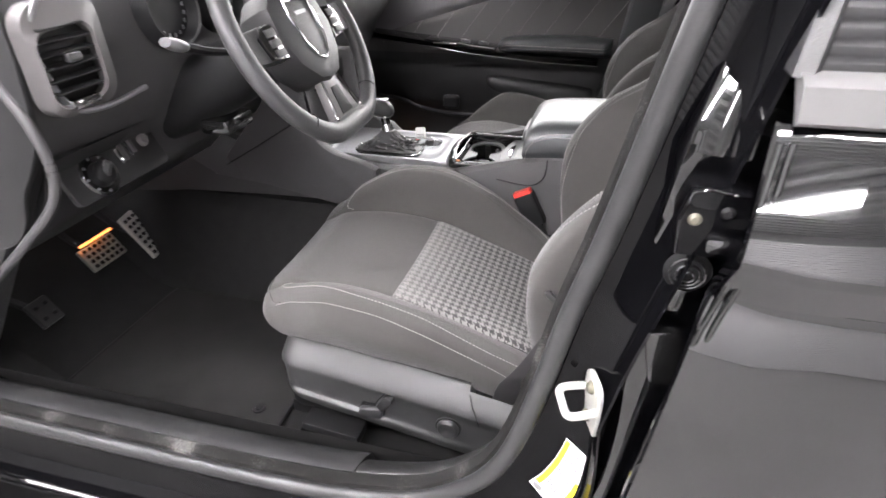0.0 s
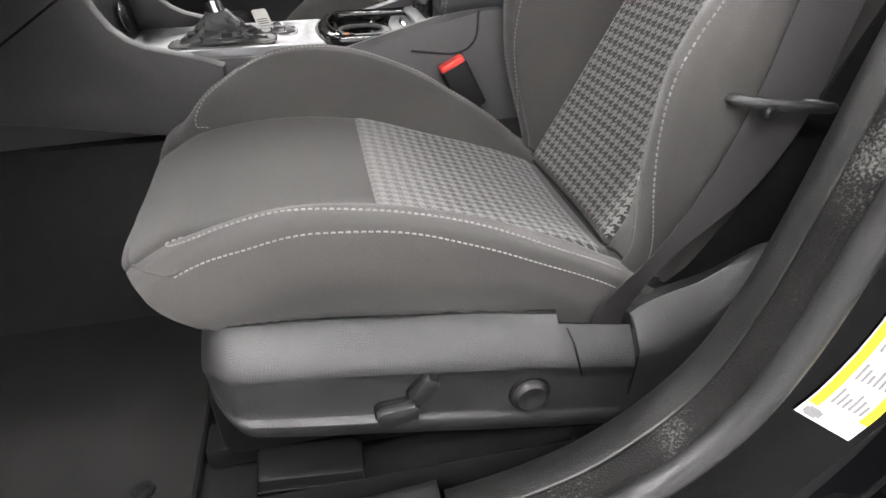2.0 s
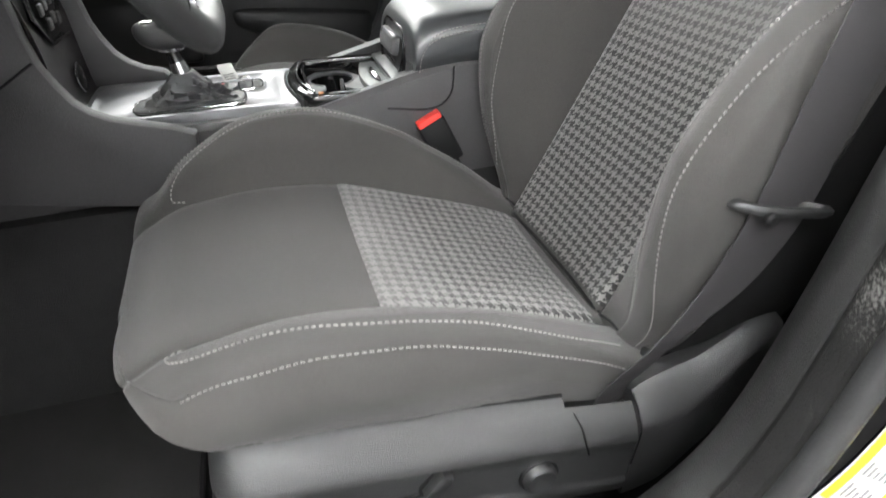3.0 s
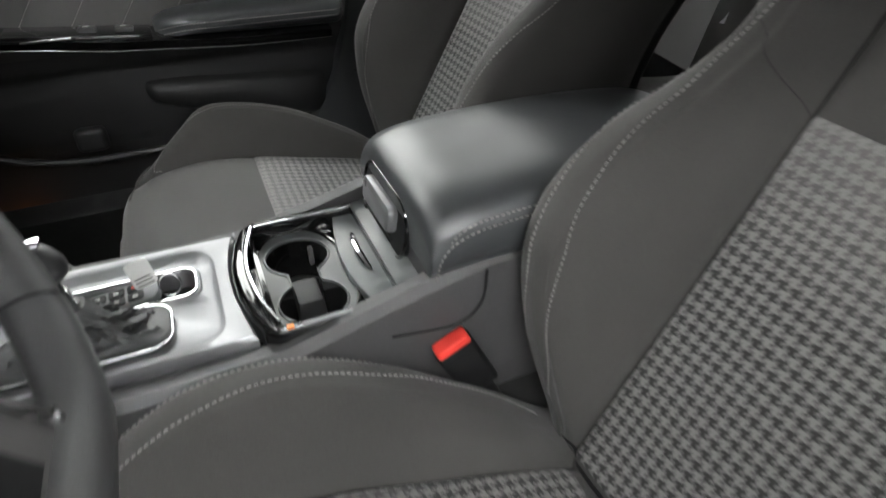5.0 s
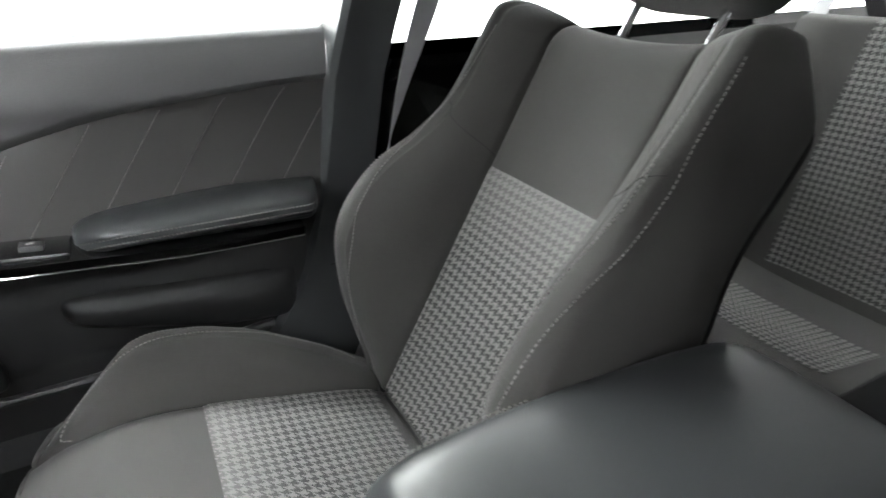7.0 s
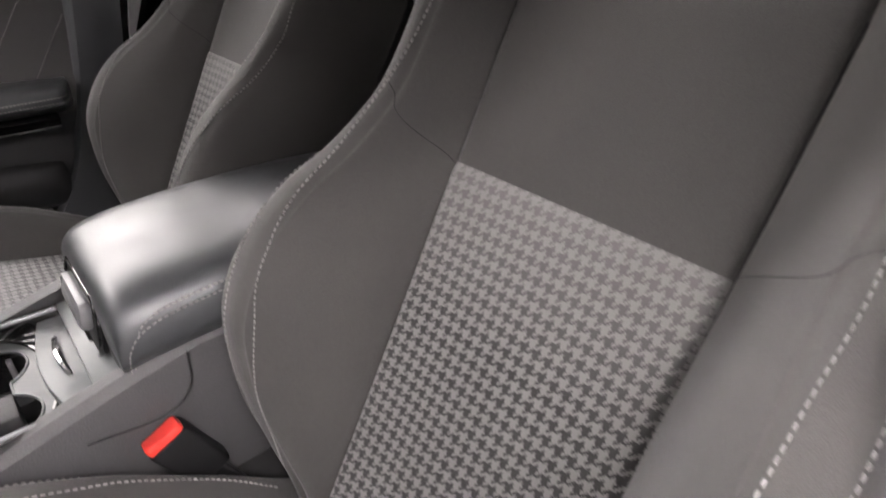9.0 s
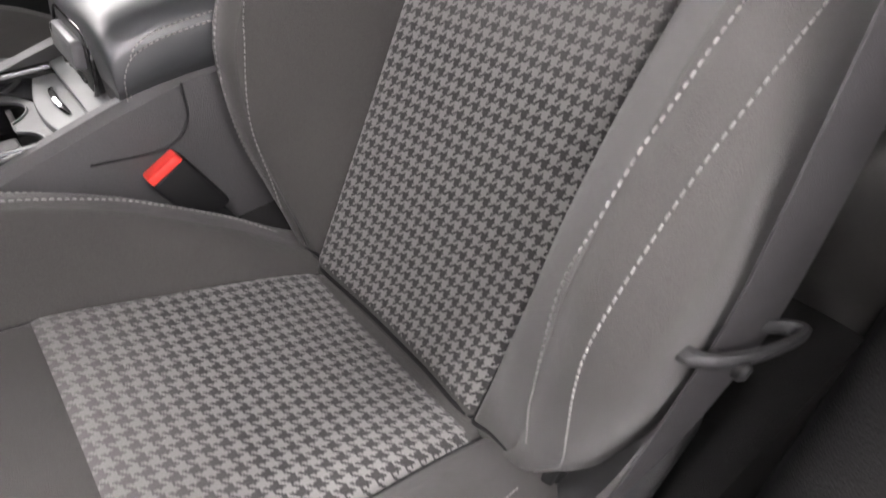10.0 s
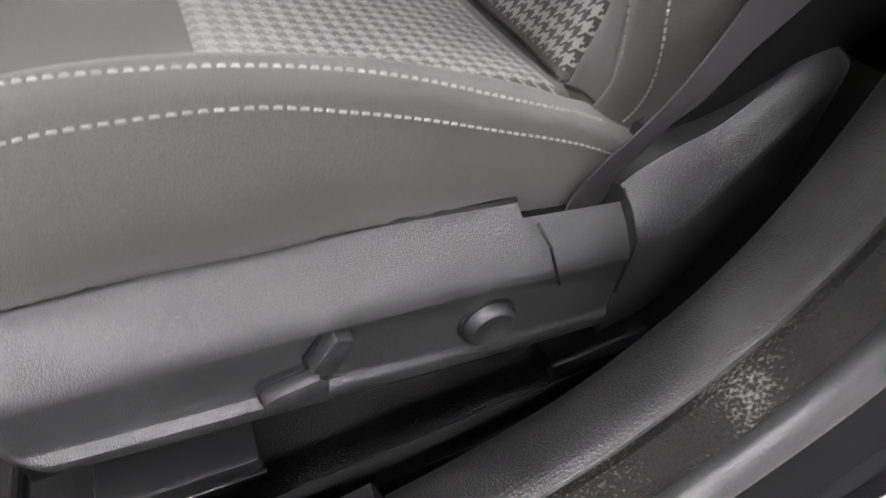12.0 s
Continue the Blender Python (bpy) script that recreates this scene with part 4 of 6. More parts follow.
def console():
    c = root("centre_console", (0, 0, 0.3), "black grained centre console with silver shifter plate and armrest", "centre console")
    # side walls and top as a loft along the car
    rows = []
    for x, zt, w in ((-0.95, 0.86, 0.18), (-0.75, 0.8, 0.17), (-0.66, 0.757, 0.161), (-0.62, 0.742, 0.157), (-0.58, 0.728, 0.153), (-0.52, 0.708, 0.148), (-0.45, 0.688, 0.142), (-0.3, 0.664, 0.136), (-0.1, 0.66, 0.134), (0.0, 0.664, 0.134), (0.1, 0.69, 0.134), (0.14, 0.7, 0.134), (0.22, 0.715, 0.132), (0.4, 0.715, 0.13), (0.62, 0.69, 0.125)):
        zb = CONSOLE_FOOT(x)
        zm = zb + (zt - zb) * 0.4
        rows.append([(x, -w + 0.02, zb - 0.01), (x, -w - 0.006, zb - 0.004), (x, -w - 0.009, zb + 0.006), (x, -w - 0.006, zm), (x, -w, zt - 0.04), (x, -w + 0.006, zt - 0.008), (x, -w + 0.016, zt), (x, -w + 0.034, zt - 0.002), (x, -w + 0.036, 0.5), (x, w - 0.036, 0.5), (x, w - 0.034, zt - 0.002), (x, w - 0.016, zt), (x, w - 0.006, zt - 0.008), (x, w, zt - 0.04), (x, w + 0.006, zm), (x, w + 0.009, zb + 0.006), (x, w + 0.006, zb - 0.004), (x, w - 0.02, zb - 0.01)])
    net("console_body", rows, CONSOLE, c, wrap=True, caps=True)
    cheek = [(-0.595, 0.612), (-0.52, 0.7), (-0.44, 0.79), (-0.4, 0.87), (-0.34, 0.87), (-0.335, 0.8), (-0.329, 0.767), (-0.319, 0.742), (-0.306, 0.718), (-0.29, 0.703), (-0.27, 0.692), (-0.24, 0.683), (-0.2, 0.672), (-0.17, 0.66), (-0.18, 0.55), (-0.3, 0.57), (-0.45, 0.598)]
    for sg in (-1,):
        lo, hi = sorted((sg * 0.128, sg * 0.156))
        ck = prism("side_cheek", cheek, "y", lo, hi, CONSOLE, c, r=0.006, label="grained side panel sweeping up to the dashboard")
        tube("cheek_seam", [(-0.588, sg * 0.1565, 0.62), (-0.46, sg * 0.1565, 0.695), (-0.333, sg * 0.1565, 0.772)], 0.0016, DARK, ck, sides=5)
    far = [(x + 0.016, z) for x, z in cheek[3:12]] + [(-0.2, 0.66), (-0.3, 0.64), (-0.5, 0.68)]
    prism("side_cheek", far, "y", 0.1, 0.13, CONSOLE, c, r=0.008)
    stack = net("stack_face", [spline([(x0 + 0.02 * (y / 0.13) ** 4, y, z) for x0, z in ((-0.322, 0.655), (-0.337, 0.67), (-0.342, 0.7), (-0.345, 0.74), (-0.35, 0.8), (-0.366, 0.87), (-0.39, 0.95))], 24) for y in [-0.13 + 0.232 * k / 12 for k in range(13)]], CONSOLE, c, label="black grained face of the centre stack")
    om = pose(-0.337, 0.046, 0.7, 0, 86, 0)
    lathe("outlet_cap", [(0, 0.004), (0.012, 0.0045), (0.017, 0.003), (0.0185, 0.0), (0, 0.0)], om, DARK, stack, label="black power outlet cap")
    tube("outlet_ring", [om @ Vector((0.021 * math.cos(a), 0.021 * math.sin(a), 0.001)) for a in [math.tau * k / 28 for k in range(28)]], 0.0018, CHROME, stack, closed=True, sides=6)
    rbox("outlet_mark", om @ Vector((0.0, 0.004, 0.0048)), (0.0006, 0.004, 0.007), PRINT, stack, r=0)
    panel = [(-0.055, 0.803), (-0.006, 0.762), (0.1, 0.757), (0.126, 0.8), (0.126, 0.85), (-0.055, 0.85)]
    cp = prism("climate_panel", [(-q, y) for y, q in panel], "z", 0.0, 0.006, PIANO, stack, r=0.002, m=pose(-0.35, 0, 0) @ Matrix(((0, 0, 1, 0), (0, 1, 0, 0), (-1, 0, 0, 0), (0, 0, 0, 1))), label="gloss black climate panel")
    tube("panel_edge", [(-0.343, y, q) for y, q in panel], 0.0028, CHROME, cp, closed=True, sides=6, label="chrome panel edge")
    for by, bz, bw in ((-0.012, 0.808, 0.016), (0.012, 0.785, 0.016), (0.036, 0.79, 0.016), (0.012, 0.812, 0.016), (0.062, 0.785, 0.016), (0.04, 0.815, 0.014)):
        rbox("button", (-0.343, by, bz), (0.005, bw, 0.016), PLASTIC, cp, r=0.003)
        rbox("button_mark", (-0.3402, by, bz), (0.0006, bw * 0.35, 0.003), PRINT, cp, r=0)
    tube("side_seam", [(0.1, -0.1365, 0.658), (0.17, -0.1365, 0.65), (0.2, -0.1355, 0.67), (0.206, -0.134, 0.71)], 0.0016, DARK, c, n=16, sides=5)
    # silver shifter plate: raised border, sunk field, tray opening
    cc = (-0.146, 0.029)
    edge = [(-0.33, 0.102), (-0.33, -0.09), (-0.022, -0.094), (-0.029, -0.06), (-0.0345, -0.02), (-0.0355, 0.01), (-0.034, 0.04), (-0.03, 0.065), (-0.023, 0.092), (-0.02, 0.1)]
    N = 120
    o0, o1 = ring_of(edge, cc, N), ring_of(rounded(-0.32, -0.085, -0.05, 0.082, 0.03, 8), cc, N)
    o2 = ring_of(rounded(-0.312, -0.079, -0.058, 0.074, 0.026, 8), cc, N)
    i1, i0 = ring_of(rounded(-0.224, 0.0, -0.068, 0.058, 0.017, 6), cc, N), ring_of(rounded(-0.218, 0.006, -0.074, 0.052, 0.013, 6), cc, N)
    lev = lambda pts, z: [(a, b, z) for a, b in pts]
    mixr = lambda p, q, f: [(a + (c3 - a) * f, b + (d - b) * f) for (a, b), (c3, d) in zip(p, q)]
    plate = net("shifter_plate", [lev(o0, 0.64), lev(o0, 0.666), lev(mixr(o0, o1, 0.12), 0.6695), lev(mixr(o0, o1, 0.9), 0.67), lev(o1, 0.669), lev(o2, 0.6645), lev(mixr(o2, i1, 0.8), 0.6645), lev(i1, 0.667), lev(mixr(i1, i0, 0.6), 0.667), lev(i0, 0.664), lev(i0, 0.642)], SILVER, c, wrap=True, label="satin silver shifter plate")
    prism("key_tray", rounded(-0.222, 0.003, -0.07, 0.056, 0.015), "z", 0.636, 0.645, DARK, plate, r=0.001)
    tube("tray_rim", [(x, y, 0.6675) for x, y in rounded(-0.221, 0.003, -0.071, 0.055, 0.015)], 0.0016, CHROME, plate, closed=True, sides=6)
    prism("boot_ring", rounded(-0.258, -0.07, -0.1, -0.004, 0.02), "z", 0.662, 0.671, PLASTIC_DEEP, plate, r=0.003, label="black boot ring")
    tube("boot_edge", [(x, y, 0.6695) for x, y in rounded(-0.259, -0.071, -0.099, -0.003, 0.02)], 0.0014, CHROME, plate, closed=True, sides=6, label="thin chrome edge")
    # gathered leather boot
    rows = []
    for j in range(13):
        f = j / 12
        g = f ** 0.75
        hw, hl = 0.032 * (1 - g) + 0.013 * g, 0.077 * (1 - g) + 0.016 * g
        row = []
        for k in range(40):
            a = math.tau * k / 40
            e = lambda v: math.copysign(abs(v) ** 0.6, v)
            wob = 1 + 0.16 * math.sin(k * 1.57 + j * 1.9) * math.sin(math.pi * f) + 0.07 * math.sin(k * 3.3 - j * 1.3) * math.sin(math.pi * f)
            row.append((-0.178 - 0.004 * f + hl * e(math.cos(a)) * wob, -0.037 + 0.005 * f + hw * e(math.sin(a)) * wob, 0.672 + 0.042 * f ** 1.5 + 0.003 * math.sin(k * 0.9 + j * 2.2) * math.sin(math.pi * f)))
        rows.append(row)
    net("shifter_boot", rows, LEATHER, c, wrap=True, caps=True, label="gathered black leather boot")
    tube("shifter_stem", [(-0.181, -0.032, 0.7), (-0.19, -0.031, 0.748)], lambda f: 0.0125 - 0.003 * f, PIANO, c, sides=14, n=6)
    tube("stem_collar", [(-0.1835, -0.0317, 0.713), (-0.1865, -0.0313, 0.729)], lambda f: 0.0145 - 0.002 * f, CHROME, c, sides=16, n=4, label="chrome collar on the shifter stem")
    rows = []
    for i in range(15):
        a = math.pi * i / 14
        q = math.sin(a) ** 0.55
        rows.append([(-0.2 + 0.034 * q * math.cos(b * math.tau / 24) + 0.006 * math.cos(a), -0.031 + 0.021 * q * math.sin(b * math.tau / 24), 0.766 - 0.02 * math.cos(a) - 0.06 * q * 0.034 * math.cos(b * math.tau / 24)) for b in range(24)])
    knob = net("shifter_knob", rows, LEATHER, c, wrap=True, caps=True, label="black leather shifter knob")
    tube("knob_collar", [(-0.19 + 0.016 * math.cos(k * math.tau / 20), -0.031 + 0.014 * math.sin(k * math.tau / 20), 0.748) for k in range(20)], 0.003, CHROME, knob, closed=True, sides=8, label="chrome collar")
    rbox("knob_insert", (-0.2, -0.031, 0.785), (0.042, 0.016, 0.005), CHROME, knob, r=0.002)
    # cup holder
    z = 0.672
    tray = root("cup_holder", (0.05, 0, 0.6), "twin cup holder with a gloss black surround in the console", "cup holder")
    hole = (0.055, -0.002)
    fo = [(-0.004, 0.1), (-0.016, 0.093), (-0.026, 0.066), (-0.0335, 0.03), (-0.035, 0.0), (-0.0335, -0.03), (-0.026, -0.07), (-0.016, -0.1), (-0.004, -0.108), (0.13, -0.104), (0.134, -0.098), (0.134, 0.096), (0.13, 0.102)]
    fi = [(0.004, 0.094), (-0.004, 0.086), (-0.01, 0.05), (-0.013, 0.0), (-0.01, -0.05), (-0.004, -0.092), (0.004, -0.098), (0.124, -0.096), (0.124, 0.092)]
    so, si = ring_of(fo, hole, 120), ring_of(fi, hole, 120)
    net("surround", [lev(so, 0.655), lev(so, z - 0.002), lev(mixr(so, si, 0.08), z + 0.003), lev(mixr(so, si, 0.3), z + 0.0075), lev(mixr(so, si, 0.55), z + 0.009), lev(mixr(so, si, 0.8), z + 0.007), lev(mixr(so, si, 0.96), z + 0.002), lev(si, z - 0.003), lev(si, 0.63)], PIANO, tray, wrap=True, label="gloss black surround")
    tube("chrome_edge", [(0.0, -0.094, z + 0.0085), (-0.012, -0.05, z + 0.0095), (-0.0165, 0.0, z + 0.0095), (-0.012, 0.045, z + 0.0095), (0.0, 0.09, z + 0.0085)], 0.0019, CHROME, tray, n=24, sides=6)
    tube("chrome_edge", [(0.002, 0.095, z + 0.006), (0.06, 0.096, z + 0.006), (0.126, 0.096, z + 0.006)], 0.0015, CHROME, tray, n=8, sides=6)
    rbox("well", (0.06, -0.002, 0.59), (0.13, 0.2, 0.012), DARK, tray, r=0.002)
    for a, b, s in ((-0.004, -0.002, (0.006, 0.2, 0.09)), (0.06, -0.101, (0.135, 0.006, 0.09)), (0.06, 0.097, (0.135, 0.006, 0.09))):
        rbox("well_wall", (a, b, 0.63), s, PIANO, tray, r=0.001)
    # insert plate with two joined cup openings
    hx, hy, rr, off, neck = 0.042, -0.003, 0.037, 0.0445, 0.017
    inner, outer = [], []
    for k in range(96):
        th = math.tau * (k + 0.5) / 96
        dy, dx = abs(math.cos(th)), abs(math.sin(th))
        disc = rr * rr - (off * dx) ** 2
        far = off * dy + math.sqrt(disc) if disc > 0 else neck / max(dx, 1e-6)
        inner.append((hx + far * math.sin(th), hy + far * math.cos(th)))
        q = min((0.05 if math.sin(th) > 0 else 0.044) / max(dx, 1e-6), 0.097 / max(dy, 1e-6))
        q = min(q, 1 / math.sqrt((math.sin(th) / 0.056) ** 2 + (math.cos(th) / 0.104) ** 2))
        outer.append((hx + q * math.sin(th), hy + q * math.cos(th)))
    zi = 0.657
    net("insert", [[(a, b, zi - 0.03) for a, b in outer], [(a, b, zi) for a, b in outer], [(a + (hx - a) * 0.02, b + (hy - b) * 0.01, zi + 0.001) for a, b in outer], [(a + (a - hx) * 0.05, b + (b - hy) * 0.02, zi) for a, b in inner], [(a + (a - hx) * 0.02, b + (b - hy) * 0.008, zi + 0.0015) for a, b in inner], [(a, b, zi) for a, b in inner], [(a, b, zi - 0.003) for a, b in inner]], HOLDER, tray, wrap=True, label="dark grey cup holder insert")
    net("cup_liner", [[(hx + (a - hx) * 0.99, hy + (b - hy) * 0.995, zi - 0.0025) for a, b in inner], [(hx + (a - hx) * 0.93, hy + (b - hy) * 0.96, 0.603) for a, b in inner]], PIANO, tray, wrap=True, label="gloss black cup liner")
    tube("liner_rim", [(hx + (a - hx) * 1.01, hy + (b - hy) * 1.005, zi + 0.001) for a, b in inner], 0.0013, INSERT, tray, closed=True, sides=6)
    o96, d96 = ring_of(outer, (hx, hy), 96), ring_of(fi, (hx, hy), 96)
    net("insert_deck", [lev(d96, zi - 0.004), lev(mixr(d96, o96, 0.5), zi - 0.003), lev(mixr(d96, o96, 0.97), zi - 0.004)], PIANO, tray, wrap=True, label="gloss black holder deck")
    tube("insert_ring", [(a, b, zi + 0.002) for a, b in outer], 0.0022, PIANO, tray, closed=True, sides=6)
    for cy in (hy - off, hy + off):
        lathe("cup_floor", [(0, 0.003), (0.026, 0.003), (0.028, 0.005), (0.033, 0.005), (0.034, 0.0), (0, 0.0)], pose(hx, cy, 0.6), DARK, tray, sides=30)
        rbox("cup_tab", (hx + 0.02, cy + (0.024 if cy > 0 else -0.024), 0.637), (0.006, 0.008, 0.026), PLASTIC_SOFT, tray, r=0.002)
    rbox("divider", (hx, hy, 0.618), (0.034, 0.05, 0.042), PLASTIC_DEEP, tray, r=0.003, taper=(0.85, 0.9))
    # sliding lid with its chrome grip
    pts = [(0.1, -0.098), (0.131, -0.098), (0.131, 0.094), (0.1, 0.094)] + [(0.1 - 0.014 * math.sin(math.pi * k / 8), 0.094 - 0.192 * k / 8) for k in range(1, 8)]
    lid = prism("slide_lid", pts, "z", 0.655, 0.668, INSERT, tray, r=0.003, label="satin grey sliding lid")
    tube("grip", [(0.112, 0.047, 0.6695), (0.109, 0.03, 0.6715), (0.1075, 0.005, 0.6725), (0.109, -0.02, 0.6715), (0.112, -0.037, 0.6695)], lambda f: 0.0012 + 0.0034 * math.sin(math.pi * f) ** 0.6, CHROME, lid, n=20, sides=8, label="curved chrome grip")
    rbox("rear_shelf", (0.15, -0.002, 0.676), (0.05, 0.2, 0.018), INSERT, tray, r=0.003, rot=(0, -10, 0))
    for a, b in ((0.008, -0.108), (0.122, -0.106)):
        rbox("tape_tab", (a, b, z + 0.011), (0.007, 0.006, 0.0015), ORANGE, tray, r=0.0004, label="orange tape scrap")
    rbox("film_strip", (0.07, -0.1055, z + 0.0085), (0.1, 0.0055, 0.001), PRINT, tray, r=0.0003)
    # armrest lid
    rows = []
    for x, zt, drop in ((0.15, 0.73, 0.026), (0.152, 0.75, 0.05), (0.16, 0.765, 0.066), (0.178, 0.775, 0.074), (0.22, 0.781, 0.076), (0.32, 0.784, 0.074), (0.44, 0.781, 0.072), (0.53, 0.772, 0.07), (0.57, 0.757, 0.06), (0.58, 0.737, 0.04)):
        w = 0.118 + 0.006 * min(1, (x - 0.15) / 0.1)
        zb = zt - drop
        rows.append([(x, -w * 0.96, zb), (x, -w - 0.004, zb + drop * 0.25), (x, -w - 0.002, zb + drop * 0.6), (x, -w + 0.008, zb + drop * 0.82), (x, -w + 0.024, zb + drop * 0.95), (x, -w * 0.55, zt + 0.0015), (x, 0, zt + 0.003), (x, w * 0.55, zt + 0.0015), (x, w - 0.024, zb + drop * 0.95), (x, w - 0.008, zb + drop * 0.82), (x, w + 0.002, zb + drop * 0.6), (x, w + 0.004, zb + drop * 0.25), (x, w * 0.96, zb)])
    arm = root("armrest", (0.33, 0, 0.72), "padded dark vinyl armrest lid with double stitching", "armrest")
    dense = [spline(r, 60) for r in rows]
    cols = [spline([dense[i][j] for i in range(len(dense))], 50) for j in range(60)]
    net("pad", [[cols[j][i] for j in range(60)] for i in range(50)], VINYL, arm, wrap=True, caps=True)
    for sg in (-1, 1):
        for k, (dz, dx) in enumerate(((0.0, 0.0), (0.007, 0.0045))):
            line = [(0.156 + dx, 0.119, 0.703), (0.161 + dx, 0.122, 0.727 + dz * 0.3), (0.178 + dx, 0.123, 0.745 + dz), (0.22, 0.124, 0.755 + dz), (0.32, 0.1245, 0.758 + dz), (0.5, 0.1245, 0.75 + dz)]
            off = 0.0022 - 0.001 * k
            stitches("stitching", [(p, Vector((0, sg, 0.2)).normalized()) for p in spline([(a, sg * (b + off - (0.003 if k else 0)), c2) for a, b, c2 in line], 60)], arm)
    mw = pose(0.148, 0.012, 0.698, 0, 10, 0)
    arch = rounded(-0.07, -0.02, 0.078, 0.05, 0.03, 8)
    prism("latch_well", arch, "x", -0.004, 0.03, DARK, arm, r=0.003, m=mw)
    tube("well_rim", [mw @ Vector((-0.004, a, b)) for a, b in arch], 0.0028, PIANO, arm, closed=True, sides=8, label="gloss black rim round the latch")
    prism("latch", rounded(-0.04, 0.004, 0.056, 0.036, 0.009), "x", -0.016, 0.0, LATCH, arm, r=0.006, label="satin grey latch lever", m=mw)
    tube("latch_trim", [mw @ Vector((-0.008, 0.02 - 0.06 * f, -0.006 + 0.003 * math.sin(3 * f))) for f in (0, 0.3, 0.6, 1.0)], 0.002, CHROME, arm, n=12, sides=6)
    # stowage bin under the armrest
    rbox("bin", (0.34, 0, 0.67), (0.38, 0.235, 0.1), CONSOLE, c, r=0.012)


console()


def key_fob():
    k = root("key_fob", (-0.15, 0.05, 0.669), "dark grey car key fob with white tag, in the console tray", "key fob")
    m = pose(-0.148, 0.029, 0.655, 0, -6, 3)
    f = prism("fob", rounded(-0.044, -0.021, 0.04, 0.021, 0.015), "z", 0, 0.012, INSERT, k, r=0.004, m=m)
    for i in range(3):
        for j in range(2):
            if (i, j) == (2, 1):
                continue
            prism("button", rounded(-0.03 + i * 0.019, -0.015 + j * 0.0155, -0.0135 + i * 0.019, -0.001 + j * 0.0155, 0.003), "z", 0.0115, 0.0132, DARK if i < 2 else RED if j else DARK, f, r=0.0006, m=m)
            rbox("symbol", (m @ Vector((-0.022 + i * 0.019, -0.008 + j * 0.0155, 0.0134))), (0.005, 0.004, 0.0004), WHITE, f, r=0)
    prism("panic_button", rounded(0.008, 0.0005, 0.0245, 0.0145, 0.003), "z", 0.0115, 0.0132, DARK, f, r=0.0006, m=m)
    rbox("red_mark", (m @ Vector((0.016, 0.008, 0.0134))), (0.006, 0.004, 0.0004), RED, f, r=0)
    tube("ring", [(-0.098 + 0.011 * math.cos(a), 0.03 + 0.004 * math.sin(a), 0.668 + 0.012 * math.sin(a)) for a in [math.tau * i / 20 for i in range(20)]], 0.0011, CHROME, k, closed=True, sides=6)
    tag = prism("paper_tag", rounded(-0.0125, -0.015, 0.0125, 0.015, 0.004), "z", 0, 0.0012, WHITE, k, r=0.0003, m=pose(-0.122, 0.03, 0.69, 44, 0, 24), label="white paper key tag")
    for i in range(3):
        prism("print_bar", [(-0.01, -0.004 - 0.004 * i), (0.008, -0.004 - 0.004 * i), (0.008, -0.0055 - 0.004 * i), (-0.01, -0.0055 - 0.004 * i)], "z", 0.0012, 0.0014, INK, tag, r=0, m=pose(-0.122, 0.03, 0.69, 44, 0, 24))


key_fob()


def buckle(at, lean, group_label):
    b = root("belt_buckle", at, group_label, "belt buckle", "belt buckles")
    m = Matrix.Translation(at) @ pose(0, 0, 0, 0, lean, 0)
    prism("housing", rounded(-0.022, -0.013, 0.022, 0.013, 0.006), "z", -0.075, 0.0, DARK, b, r=0.003, m=m)
    prism("button", rounded(-0.02, -0.0105, 0.02, 0.0085, 0.004), "z", -0.004, 0.009, RED, b, r=0.003, m=m, label="red release button")
    prism("stalk", rounded(-0.012, -0.005, 0.012, 0.005, 0.004), "z", -0.17, -0.07, DARK, b, r=0.002, m=m)
    return b


buckle((0.161, -0.147, 0.634), -26, "black seat belt buckle with a red button, beside the driver's seat")
buckle((1.2, 0.2, 0.51), -40, "black rear seat belt buckle with a red button")


